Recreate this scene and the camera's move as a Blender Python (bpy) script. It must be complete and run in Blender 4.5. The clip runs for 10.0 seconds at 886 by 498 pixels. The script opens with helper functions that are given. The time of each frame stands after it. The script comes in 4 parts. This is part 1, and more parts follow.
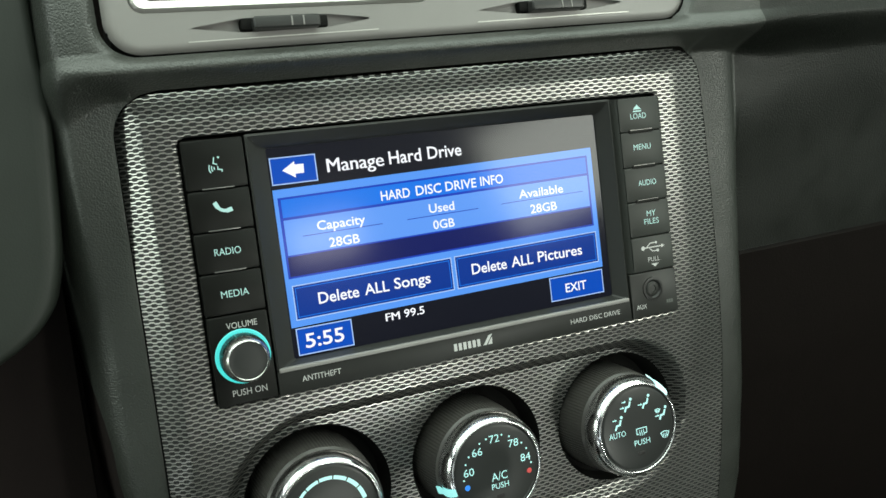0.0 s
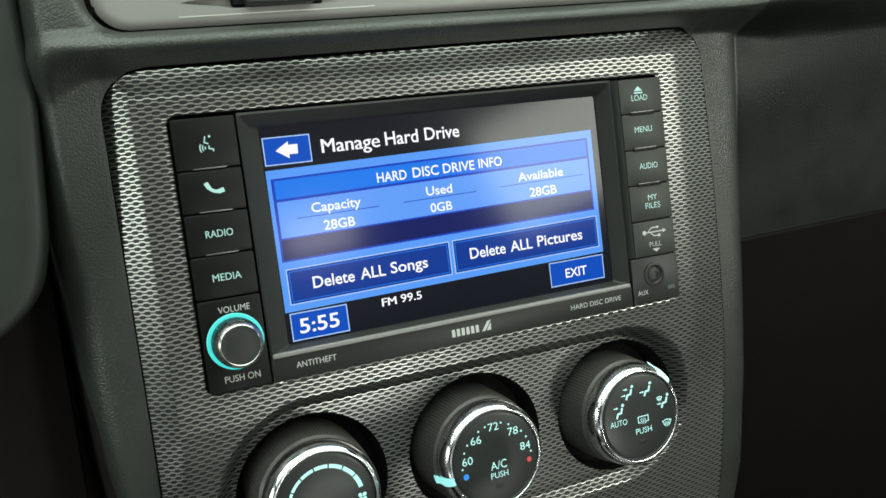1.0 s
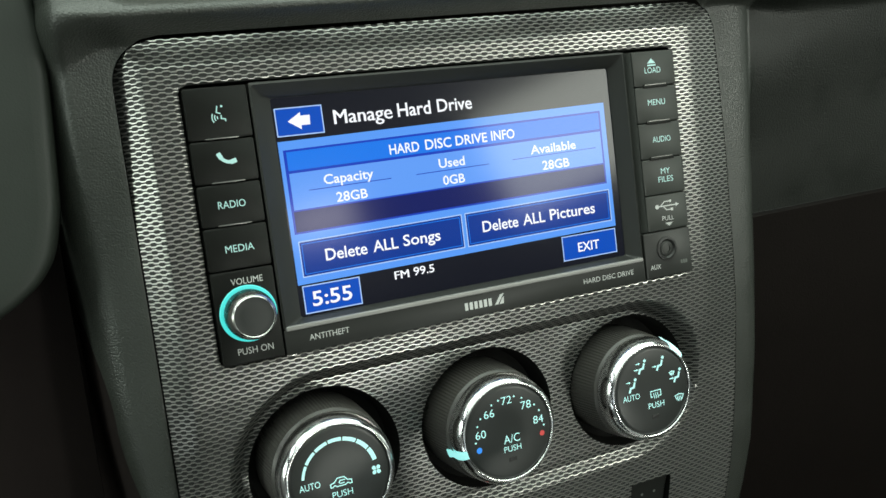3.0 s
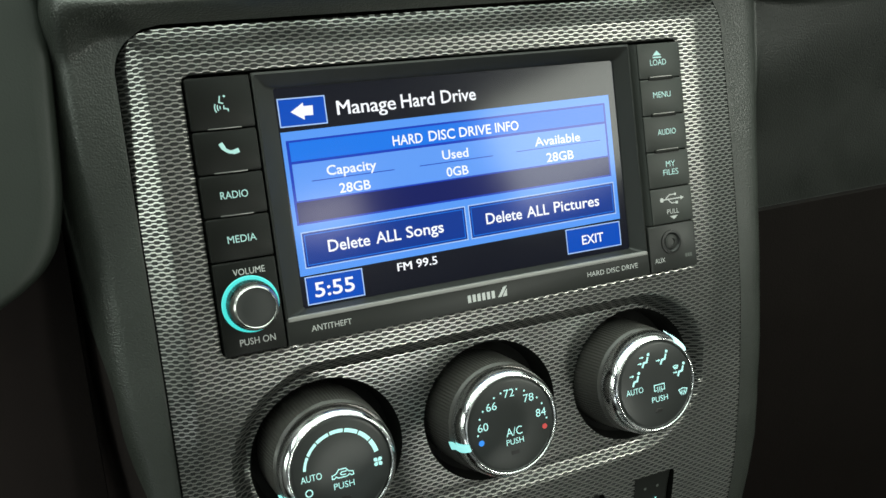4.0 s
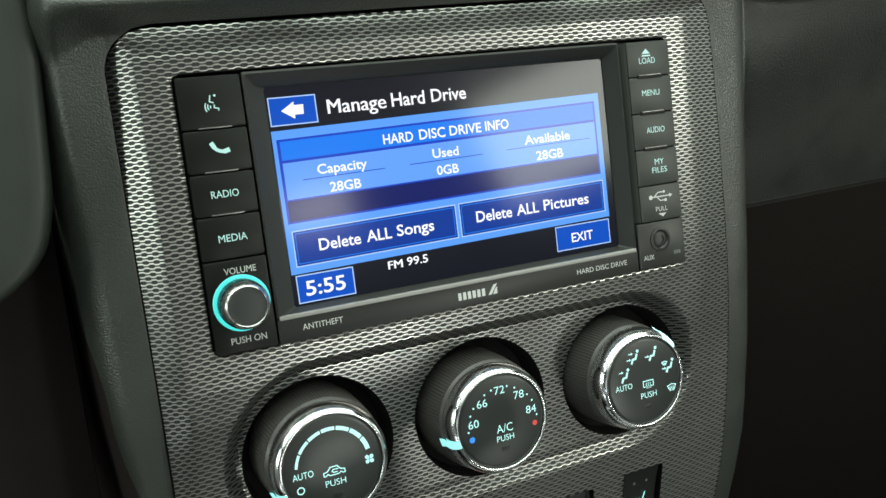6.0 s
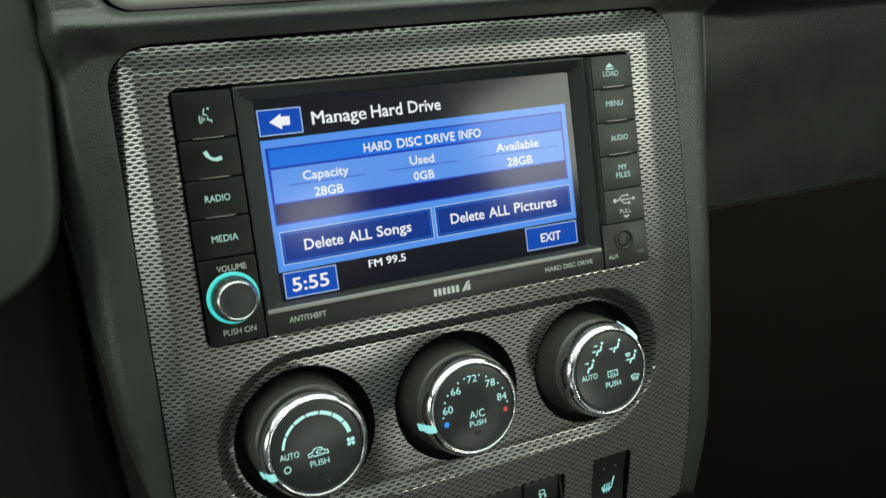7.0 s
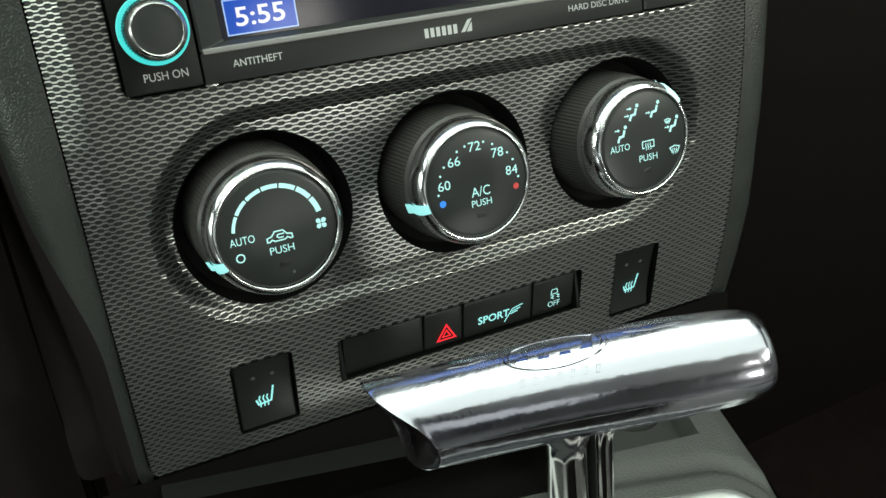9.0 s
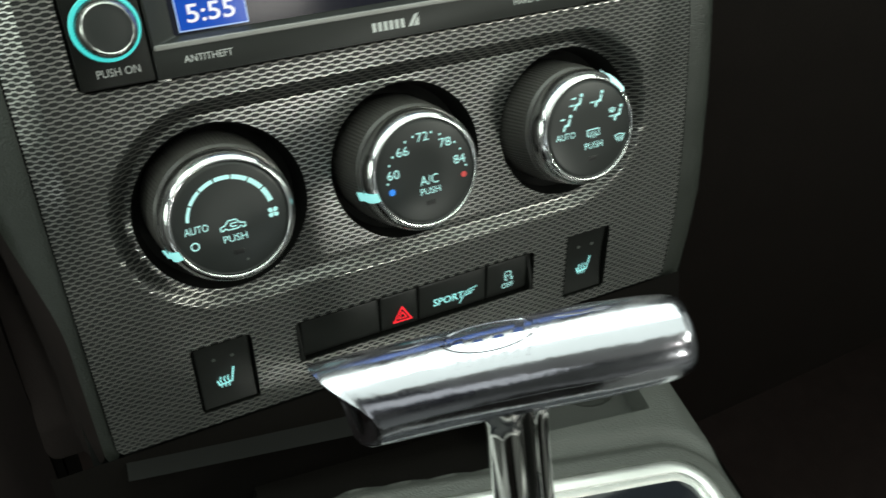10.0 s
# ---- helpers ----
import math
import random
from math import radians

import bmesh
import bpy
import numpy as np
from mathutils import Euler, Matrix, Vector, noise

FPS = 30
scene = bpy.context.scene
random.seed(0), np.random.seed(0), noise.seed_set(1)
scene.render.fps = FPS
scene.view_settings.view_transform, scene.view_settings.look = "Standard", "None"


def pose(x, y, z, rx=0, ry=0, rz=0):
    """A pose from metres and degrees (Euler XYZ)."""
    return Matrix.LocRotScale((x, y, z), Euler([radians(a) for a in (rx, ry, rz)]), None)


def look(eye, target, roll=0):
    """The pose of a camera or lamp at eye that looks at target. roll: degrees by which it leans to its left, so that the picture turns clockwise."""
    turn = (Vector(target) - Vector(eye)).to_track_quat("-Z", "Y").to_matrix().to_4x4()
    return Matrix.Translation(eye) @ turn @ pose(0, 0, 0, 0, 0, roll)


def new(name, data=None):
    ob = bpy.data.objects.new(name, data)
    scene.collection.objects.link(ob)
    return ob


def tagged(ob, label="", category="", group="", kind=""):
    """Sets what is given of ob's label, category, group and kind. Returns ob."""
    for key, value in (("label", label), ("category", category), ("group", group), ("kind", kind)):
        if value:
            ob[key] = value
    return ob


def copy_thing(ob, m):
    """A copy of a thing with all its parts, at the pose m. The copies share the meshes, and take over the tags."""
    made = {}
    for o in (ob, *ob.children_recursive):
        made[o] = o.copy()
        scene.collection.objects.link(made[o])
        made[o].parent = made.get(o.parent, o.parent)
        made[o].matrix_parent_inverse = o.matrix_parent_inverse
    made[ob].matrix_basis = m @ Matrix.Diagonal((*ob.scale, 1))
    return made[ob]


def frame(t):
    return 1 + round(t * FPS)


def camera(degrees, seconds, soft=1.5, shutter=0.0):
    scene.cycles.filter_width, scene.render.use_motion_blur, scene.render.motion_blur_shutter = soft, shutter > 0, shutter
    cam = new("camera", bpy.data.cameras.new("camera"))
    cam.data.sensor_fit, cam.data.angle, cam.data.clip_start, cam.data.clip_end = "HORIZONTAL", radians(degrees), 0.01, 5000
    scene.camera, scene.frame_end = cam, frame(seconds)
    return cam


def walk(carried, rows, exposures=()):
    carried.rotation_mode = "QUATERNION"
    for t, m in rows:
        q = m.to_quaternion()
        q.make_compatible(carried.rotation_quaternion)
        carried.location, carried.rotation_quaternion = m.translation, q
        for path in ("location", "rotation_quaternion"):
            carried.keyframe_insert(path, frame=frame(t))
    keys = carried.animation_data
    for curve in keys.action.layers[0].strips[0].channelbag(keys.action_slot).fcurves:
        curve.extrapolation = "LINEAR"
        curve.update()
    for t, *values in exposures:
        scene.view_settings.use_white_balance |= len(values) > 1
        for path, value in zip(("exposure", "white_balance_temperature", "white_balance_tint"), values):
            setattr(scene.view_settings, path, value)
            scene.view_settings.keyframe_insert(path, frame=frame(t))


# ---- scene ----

# ---- camera ----
LEAN = 30.0
STACK = pose(0, 0, 0.62, -LEAN, 0, 0)      # the radio's own frame: x along the face, y into the dash, z up the face
cam = camera(55.2, 10.0, soft=1.5, shutter=0.5)
PATH = [
    (0, -0.13916, -0.31461, 0.02677, -22.347, -5.392, -7.006),
    (0.5, -0.13963, -0.31067, 0.02398, -22.616, -5.478, -7.009),
    (1, -0.13850, -0.30655, 0.02010, -22.791, -5.511, -7.053),
    (1.5, -0.14099, -0.30503, 0.01694, -22.734, -5.682, -7.097),
    (2, -0.14349, -0.30588, 0.01532, -22.665, -5.756, -7.068),
    (2.5, -0.14084, -0.30265, 0.01484, -22.682, -5.961, -7.040),
    (2.7, -0.14340, -0.30258, 0.01464, -22.763, -6.125, -7.153),
    (3.8, -0.14323, -0.30265, 0.01418, -22.432, -6.583, -7.017),
    (4, -0.14195, -0.30211, 0.01282, -22.271, -6.550, -6.894),
    (4.5, -0.14156, -0.30153, 0.01225, -22.253, -6.644, -6.907),
    (5, -0.14143, -0.30274, 0.01270, -22.169, -6.778, -6.899),
    (5.2, -0.14269, -0.30212, 0.01386, -22.451, -6.994, -7.000),
    (6.3, -0.14249, -0.30460, 0.01648, -22.947, -7.094, -6.933),
    (6.5, -0.14127, -0.31097, 0.02104, -22.618, -6.864, -6.856),
    (6.7, -0.14109, -0.31542, 0.02717, -23.355, -7.221, -6.773),
    (6.8, -0.14185, -0.32161, 0.02384, -23.345, -6.838, -6.998),
    (7, -0.14326, -0.33362, 0.01590, -22.718, -6.913, -7.047),
    (7.2, -0.14661, -0.33147, 0.00902, -23.294, -7.710, -6.846),
    (7.3, -0.14413, -0.32804, 0.00010, -23.013, -7.332, -7.118),
    (7.4, -0.14094, -0.32227, -0.00334, -22.807, -8.049, -6.975),
    (7.5, -0.13755, -0.31416, -0.01235, -22.658, -8.167, -7.062),
    (7.7, -0.13075, -0.29252, -0.02054, -22.801, -10.905, -7.070),
    (7.8, -0.12889, -0.28787, -0.02269, -22.712, -12.332, -7.117),
    (8, -0.12668, -0.28419, -0.02526, -22.306, -14.253, -7.272),
    (8.2, -0.12667, -0.27501, -0.02695, -22.445, -15.754, -7.438),
    (8.5, -0.12398, -0.27037, -0.02530, -22.165, -16.982, -7.502),
    (9, -0.12175, -0.26322, -0.02637, -22.258, -18.230, -7.665),
    (9.5, -0.12186, -0.26192, -0.02576, -22.510, -18.636, -7.672),
    (9.7, -0.12134, -0.26374, -0.02564, -22.800, -19.200, -7.678),
    (10, -0.11324, -0.27834, -0.02028, -22.924, -20.057, -7.766),
]
walk(cam, [(t, STACK @ pose(x, y, z, 90 + pitch, 0, yaw) @ pose(0, 0, 0, 0, 0, roll)) for t, x, y, z, yaw, pitch, roll in PATH],
     exposures=[(0, 0.0), (5.2, 0.0), (6.5, 0.22), (6.8, 0.05), (7.1, -0.3), (7.3, -0.25), (7.6, 0.05), (8, 0.0), (9, 0.0), (10, -0.08)])

# ---- light ----
world = bpy.data.worlds.new("world")
scene.world = world
world.use_nodes = True
world.node_tree.nodes["Background"].inputs[0].default_value = (0.75, 0.85, 1.0, 1)
world.node_tree.nodes["Background"].inputs[1].default_value = 0.02


def area_lamp(name, at, target, wide, high, watts, colour):
    data = bpy.data.lights.new(name, "AREA")
    data.shape, data.size, data.size_y, data.energy, data.color = "RECTANGLE", wide, high, watts, colour
    ob = new(name, data)
    ob.matrix_world = look(at, target)
    return ob


area_lamp("driver_door_light", (-0.90, -0.09, 0.69), (0.0, 0.0, 0.64), 0.26, 0.22, 1.2, (0.87, 1.0, 0.88))
# Two thin lamps added on the driver side for glints in the chrome rings
area_lamp("driver_low_glint", (-0.93, -0.55, 0.26), (0.0, 0.0, 0.50), 0.40, 0.14, 0.5, (0.90, 1.0, 0.98))
area_lamp("driver_high_glint", (-0.82, 0.05, 1.06), (0.0, 0.0, 0.60), 0.44, 0.13, 0.8, (0.90, 1.0, 0.95))
area_lamp("passenger_window_light", (0.75, -0.20, 0.82), (0.1, -0.02, 0.62), 0.56, 0.26, 0.35, (0.87, 1.0, 0.88))
area_lamp("quarter_window_light", (0.76, -0.84, 1.18), (0.05, 0.0, 0.64), 0.46, 0.24, 4.0, (0.95, 1.0, 0.88))
# Unseen lamp added to put a grey band on the gear handle
area_lamp("driver_rear_fill", (-0.755, -1.25, 1.00), (0.0, -0.3, 0.60), 0.70, 0.36, 0.55, (0.92, 1.0, 0.96))
# Unseen lamp added for the soft glare patch on the screen
area_lamp("screen_glare_lamp", (0.30, -1.22, 1.235), (0.0, 0.0, 0.62), 0.14, 0.09, 0.5, (1.0, 0.97, 0.90))
# Small low lamp added at the back for the gleam between the knobs
area_lamp("rear_gleam_lamp", (0.50, -1.84, 0.73), (0.0, 0.0, 0.55), 0.18, 0.20, 4.6, (0.95, 1.0, 0.90))
area_lamp("windshield_light", (0.0, 0.24, 1.05), (0.0, -0.15, 0.58), 1.3, 0.66, 9.0, (0.86, 1.0, 0.88))
# Wide overhead lamp added below the closed roof to light dash and handle
area_lamp("roof_fill_lamp", (0.0, -0.20, 1.24), (0.0, -0.20, 0.0), 1.50, 0.72, 4.75, (0.86, 1.0, 0.88))


# ---- materials ----
def material(name, colour, rough=0.5, metal=0.0, emit=None, strength=1.0, spec=0.5, vary=0.0, vary_size=0.02, grain=0.0, grain_size=0.001, voronoi=False, coat=0.0, rough_vary=0.0):
    m = bpy.data.materials.new(name)
    m.use_nodes = True
    nt = m.node_tree
    b = nt.nodes["Principled BSDF"]
    b.inputs["Base Color"].default_value = (*colour, 1)
    b.inputs["Roughness"].default_value = rough
    b.inputs["Metallic"].default_value = metal
    b.inputs["Specular IOR Level"].default_value = spec
    b.inputs["Coat Weight"].default_value = coat
    if emit:
        b.inputs["Emission Color"].default_value = (*emit, 1)
        b.inputs["Emission Strength"].default_value = strength
    pos = nt.nodes.new("ShaderNodeTexCoord").outputs["Object"]
    if vary or rough_vary:
        n = nt.nodes.new("ShaderNodeTexNoise")
        n.inputs["Scale"].default_value, n.inputs["Detail"].default_value = 1 / vary_size, 5
        nt.links.new(pos, n.inputs["Vector"])
        if vary:
            r = nt.nodes.new("ShaderNodeMapRange")
            r.inputs["To Min"].default_value, r.inputs["To Max"].default_value = 1 - vary, 1 + vary
            mul = nt.nodes.new("ShaderNodeVectorMath")
            mul.operation = "MULTIPLY"
            mul.inputs[0].default_value = colour
            nt.links.new(n.outputs["Fac"], r.inputs["Value"])
            nt.links.new(r.outputs[0], mul.inputs[1])
            nt.links.new(mul.outputs[0], b.inputs["Base Color"])
        if rough_vary:
            r = nt.nodes.new("ShaderNodeMapRange")
            r.inputs["From Min"].default_value, r.inputs["From Max"].default_value = 0.3, 0.7
            r.inputs["To Min"].default_value, r.inputs["To Max"].default_value = rough * (1 - rough_vary), rough * (1 + rough_vary)
            nt.links.new(n.outputs["Fac"], r.inputs["Value"])
            nt.links.new(r.outputs[0], b.inputs["Roughness"])
    if grain:
        if voronoi:
            g = nt.nodes.new("ShaderNodeTexVoronoi")
            g.feature = "SMOOTH_F1"
            g.inputs["Smoothness"].default_value = 0.6
            out = g.outputs["Distance"]
        else:
            g = nt.nodes.new("ShaderNodeTexNoise")
            g.inputs["Detail"].default_value = 3
            out = g.outputs["Fac"]
        g.inputs["Scale"].default_value = 1 / grain_size
        nt.links.new(pos, g.inputs["Vector"])
        bump = nt.nodes.new("ShaderNodeBump")
        bump.inputs["Strength"].default_value = grain
        bump.inputs["Distance"].default_value = grain_size * 0.4
        bump.invert = voronoi
        nt.links.new(out, bump.inputs["Height"])
        nt.links.new(bump.outputs[0], b.inputs["Normal"])
    return m


VINYL = material("dark_vinyl", (0.029, 0.0325, 0.0275), 0.37, spec=0.68, vary=0.15, grain=0.7, grain_size=0.0007, voronoi=True, rough_vary=0.2)
VINYL_SMOOTH = material("smooth_dark_plastic", (0.021, 0.0255, 0.021), 0.5, spec=0.35, vary=0.12, grain=0.25, grain_size=0.0007, rough_vary=0.15)
# Copy of the dash vinyl with the passenger side's shade put into its colour
SHADED_PAD = material("shaded_vinyl_pad", (0.0068, 0.0086, 0.0062), 0.46, spec=0.42, vary=0.2, grain=0.7, grain_size=0.0008, voronoi=True, rough_vary=0.2)
# Near-black, so that stack sides and console floor look shaded by their colour
DASH_LOWER = material("dark_shaded_plastic", (0.0065, 0.0056, 0.0050), 0.7, spec=0.04, vary=0.15, grain=0.4, grain_size=0.001)
VENT_GREY = material("satin_grey_plastic", (0.27, 0.262, 0.252), 0.38, vary=0.06, grain=0.1, grain_size=0.0005)
TAB_GREY = material("tab_plastic", (0.028, 0.029, 0.028), 0.35, vary=0.1, grain=0.15, grain_size=0.0005)
VENT_LIP = material("satin_silver_lip", (0.62, 0.61, 0.58), 0.3, metal=0.6)
SILVER = material("silver_mesh_paint", (0.52, 0.51, 0.49), 0.31, metal=0.92, vary=0.05, vary_size=0.02, rough_vary=0.1)
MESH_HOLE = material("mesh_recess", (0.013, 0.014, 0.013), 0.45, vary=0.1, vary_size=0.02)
FOOTWELL_SHADE = material("footwell_shade", (0.0155, 0.0112, 0.0104), 0.7, spec=0.15, vary=0.2, grain=0.4, grain_size=0.001)
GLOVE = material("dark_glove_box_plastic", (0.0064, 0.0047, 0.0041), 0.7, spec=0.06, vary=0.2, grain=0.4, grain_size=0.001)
GAP = material("dark_gap", (0.0095, 0.0095, 0.009), 0.8, spec=0.12)
RADIO_BLACK = material("radio_black", (0.0078, 0.0083, 0.0072), 0.42, spec=0.18, vary=0.2, vary_size=0.03, grain=0.15, grain_size=0.0004)
SWITCH_BLACK = material("switch_black", (0.013, 0.014, 0.0125), 0.4, spec=0.35, vary=0.12, grain=0.2, grain_size=0.0005)
RADIO_BEZEL = material("radio_bezel", (0.024, 0.025, 0.023), 0.40, spec=0.4, vary=0.1, grain=0.15, grain_size=0.0004)
BUTTON_GREY = material("button_grey", (0.030, 0.033, 0.029), 0.46, vary=0.1, grain=0.2, grain_size=0.0004)
CHROME = material("chrome", (0.88, 0.88, 0.89), 0.17, metal=1.0, vary=0.04, vary_size=0.01, rough_vary=0.6)
CHROME_WORN = material("polished_aluminium", (0.57, 0.565, 0.63), 0.18, metal=1.0, vary=0.12, vary_size=0.02, rough_vary=0.4, grain=0.07, grain_size=0.006)
SKIRT = material("ribbed_skirt", (0.058, 0.055, 0.051), 0.34, vary=0.1)
RUBBER = material("black_rubber", (0.009, 0.009, 0.0085), 0.42, grain=0.3, grain_size=0.0005)
KNOB_FACE = material("knob_face", (0.022, 0.024, 0.023), 0.35, vary=0.15, vary_size=0.02, grain=0.08, grain_size=0.0004)
KNOB_SATIN = material("satin_knob_metal", (0.55, 0.55, 0.53), 0.28, metal=1.0, rough_vary=0.2)
BAR_SILVER = material("indicator_silver", (0.5, 0.5, 0.48), 0.25, metal=0.8)
BAR_DARK = material("indicator_grey", (0.20, 0.20, 0.19), 0.3, metal=0.6)
PRINT_GREY = material("grey_print", (0.56, 0.57, 0.56), 0.5)
PRINT_DIM = material("dim_print", (0.10, 0.11, 0.10), 0.5)
LIT_CYAN = material("lit_cyan", (0.2, 0.3, 0.3), 0.4, emit=(0.30, 0.83, 0.80), strength=0.95)
LIT_WHITE = material("lit_white", (0.3, 0.35, 0.35), 0.4, emit=(0.37, 0.84, 0.80), strength=0.9)
LIT_POINTER = material("lit_pointer", (0.3, 0.35, 0.35), 0.4, emit=(0.55, 0.95, 0.93), strength=1.3)
LIT_RING = material("lit_ring", (0.1, 0.3, 0.3), 0.4, emit=(0.03, 0.66, 0.62), strength=0.95)
LIT_SOFT = material("lit_soft_legend", (0.2, 0.25, 0.25), 0.4, emit=(0.33, 0.66, 0.60), strength=0.8)
LIT_BLUE = material("lit_blue", (0.02, 0.1, 0.3), 0.4, emit=(0.03, 0.25, 0.85), strength=0.9)
LIT_RED = material("lit_red_dot", (0.3, 0.03, 0.03), 0.4, emit=(0.65, 0.06, 0.05), strength=0.5)
HAZARD_RED = material("hazard_red", (0.3, 0.01, 0.02), 0.4, emit=(1.0, 0.02, 0.03), strength=1.2)
CONSOLE_GREY = material("console_plastic", (0.068, 0.070, 0.065), 0.42, vary=0.08, grain=0.5, grain_size=0.0009, voronoi=True)
SILVER_RING = material("satin_silver_ring", (0.86, 0.86, 0.85), 0.36, metal=0.85, rough_vary=0.2)
SILVER_KNURL = material("textured_silver", (0.55, 0.55, 0.54), 0.34, metal=0.85, vary=0.05, grain=0.6, grain_size=0.0009, voronoi=True)
CHROME_DARK = material("dark_chrome", (0.42, 0.41, 0.41), 0.10, metal=1.0, vary=0.1, vary_size=0.01, rough_vary=0.5)
# Console plastic darkened for the handle's shadow in the tray
TRAY_SHADE = material("shaded_tray_plastic", (0.024, 0.025, 0.022), 0.55, vary=0.1, grain=0.4, grain_size=0.0009)
CONSOLE_RING = material("console_bezel", (0.13, 0.135, 0.125), 0.42, vary=0.08, grain=0.2, grain_size=0.0006)
GLOSS_BLACK = material("gloss_black", (0.015, 0.017, 0.022), 0.08, coat=0.5)
CARPET = material("carpet", (0.0095, 0.0066, 0.0062), 0.95, spec=0.02, vary=0.4, grain=1.0, grain_size=0.003)
TRIM_DARK = material("cabin_trim", (0.17, 0.168, 0.165), 0.7, vary=0.2)
REFLECTOR_GREY = material("reflector_grey", (0.15, 0.15, 0.155), 0.8, vary=0.1, grain=0.5, grain_size=0.002)
HEADLINER = material("headliner", (0.62, 0.62, 0.60), 0.9, vary=0.05, grain=0.5, grain_size=0.002)


def lit(name, rgb, strength=1.0):
    return material(name, (0.004, 0.004, 0.006), 0.12, emit=rgb, strength=strength, spec=0.27)


UI_BLACK = lit("screen_black", (0.006, 0.007, 0.012))
UI_PANEL = lit("screen_light_blue", (0.10, 0.33, 0.93))
UI_ROW = lit("screen_row_blue", (0.12, 0.34, 0.93))
UI_HEAD = lit("screen_header_blue", (0.010, 0.19, 0.83))
UI_LINE = lit("screen_outline_blue", (0.008, 0.05, 0.50))
UI_BAND = lit("screen_dark_band", (0.003, 0.008, 0.11))
UI_BUTTON = lit("screen_button_blue", (0.002, 0.038, 0.29))
UI_EDGE = lit("screen_button_edge", (0.42, 0.62, 0.98))
UI_TEXT = lit("screen_text", (0.93, 0.96, 1.0), 1.05)
UI_BOX = lit("screen_box_blue", (0.002, 0.075, 0.50))


# ---- building helpers; all sizes in millimetres in the radio's frame ----
ORIGIN = {}


def thing(name, at, label, category, group="", kind="", turn=Matrix()):
    ob = new(name)
    ob.empty_display_size = 0.02
    ob.matrix_world = STACK @ Matrix.Translation(Vector(at) * 0.001) @ turn
    ORIGIN[ob] = Vector(at)
    return tagged(ob, label, category, group, kind)


def part(name, verts, faces, mats, parent, label="", mat_index=None, sharp=35, local=False):
    """Links vertices in millimetres and faces as one mesh under a thing or a part."""
    o = Vector((0, 0, 0)) if local else ORIGIN[parent]
    me = bpy.data.meshes.new(name)
    me.from_pydata([((x - o.x) * 0.001, (y - o.y) * 0.001, (z - o.z) * 0.001) for x, y, z in verts], [], faces)
    for m in mats if isinstance(mats, (list, tuple)) else [mats]:
        me.materials.append(m)
    if mat_index is not None:
        me.polygons.foreach_set("material_index", mat_index)
    me.validate()
    if sharp:
        me.polygons.foreach_set("use_smooth", [True] * len(me.polygons))
        me.set_sharp_from_angle(angle=radians(sharp))
    ob = new(name, me)
    ob.parent = parent
    ORIGIN[ob] = Vector((0, 0, 0)) if local else ORIGIN[parent]
    if label:
        tagged(ob, label)
    return ob


def bm_data(bm):
    bm.normal_update()
    bm.verts.index_update()
    out = [tuple(v.co) for v in bm.verts], [[v.index for v in f.verts] for f in bm.faces]
    bm.free()
    return out


def box(x0, x1, y0, y1, z0, z1, bevel=0.0, segments=2):
    bm = bmesh.new()
    bmesh.ops.create_cube(bm, size=1)
    for v in bm.verts:
        v.co = Vector(((x0 + x1) / 2 + v.co.x * (x1 - x0), (y0 + y1) / 2 + v.co.y * (y1 - y0), (z0 + z1) / 2 + v.co.z * (z1 - z0)))
    if bevel:
        bmesh.ops.bevel(bm, geom=bm.edges[:], offset=bevel, segments=segments, affect="EDGES", profile=0.6)
    return bm_data(bm)


def outline(x0, x1, z0, z1, r, n=8, low=None):
    """A rounded rectangle, anticlockwise as seen from the front."""
    pts = []
    s = r if low is None else low
    for cx, cz, a, r in ((x1 - r, z1 - r, 0, r), (x0 + r, z1 - r, 90, r), (x0 + s, z0 + s, 180, s), (x1 - s, z0 + s, 270, s)):
        pts += [(cx + r * math.cos(radians(a + 90 * i / n)), cz + r * math.sin(radians(a + 90 * i / n))) for i in range(n + 1)]
    return pts


def circle(cx, cz, r, n=48):
    return [(cx + r * math.cos(2 * math.pi * i / n), cz + r * math.sin(2 * math.pi * i / n)) for i in range(n)]


def loops(rings, closed=True, cap_first=False, cap_last=False):
    """Skins a row of rings of equally many points."""
    n, verts, faces = len(rings[0]), [p for ring in rings for p in ring], []
    for k in range(len(rings) - 1):
        for i in range(n if closed else n - 1):
            j = (i + 1) % n
            faces.append([k * n + i, k * n + j, (k + 1) * n + j, (k + 1) * n + i])
    if cap_first:
        faces.append(list(range(n))[::-1])
    if cap_last:
        faces.append([(len(rings) - 1) * n + i for i in range(n)])
    return verts, faces


def slab(pts, y_front, y_back, bevel=0.4):
    """A plate of the given outline with softened front edges."""
    c = Vector((sum(p[0] for p in pts) / len(pts), sum(p[1] for p in pts) / len(pts)))

    def ring(inset, y):
        out = []
        for x, z in pts:
            d = c - Vector((x, z))
            out.append((x + (inset * d.x / d.length if d.length else 0), y, z + (inset * d.y / d.length if d.length else 0)))
        return out
    return loops([ring(0, y_back), ring(0, y_front + bevel), ring(bevel * 0.3, y_front + bevel * 0.3), ring(bevel, y_front)], cap_last=True)


def lathe(profile, cx, cz, n=64, ribs=None):
    """Turns (radius, y) rows round the axis that stands out of the face; ribs: rows whose radius is ribbed by that many mm."""
    rings = []
    for k, (r, y) in enumerate(profile):
        rings.append([(cx + (r - (ribs[k] if ribs and i % 2 else 0)) * math.cos(2 * math.pi * i / n), y, cz + (r - (ribs[k] if ribs and i % 2 else 0)) * math.sin(2 * math.pi * i / n)) for i in range(n)])
    return rings


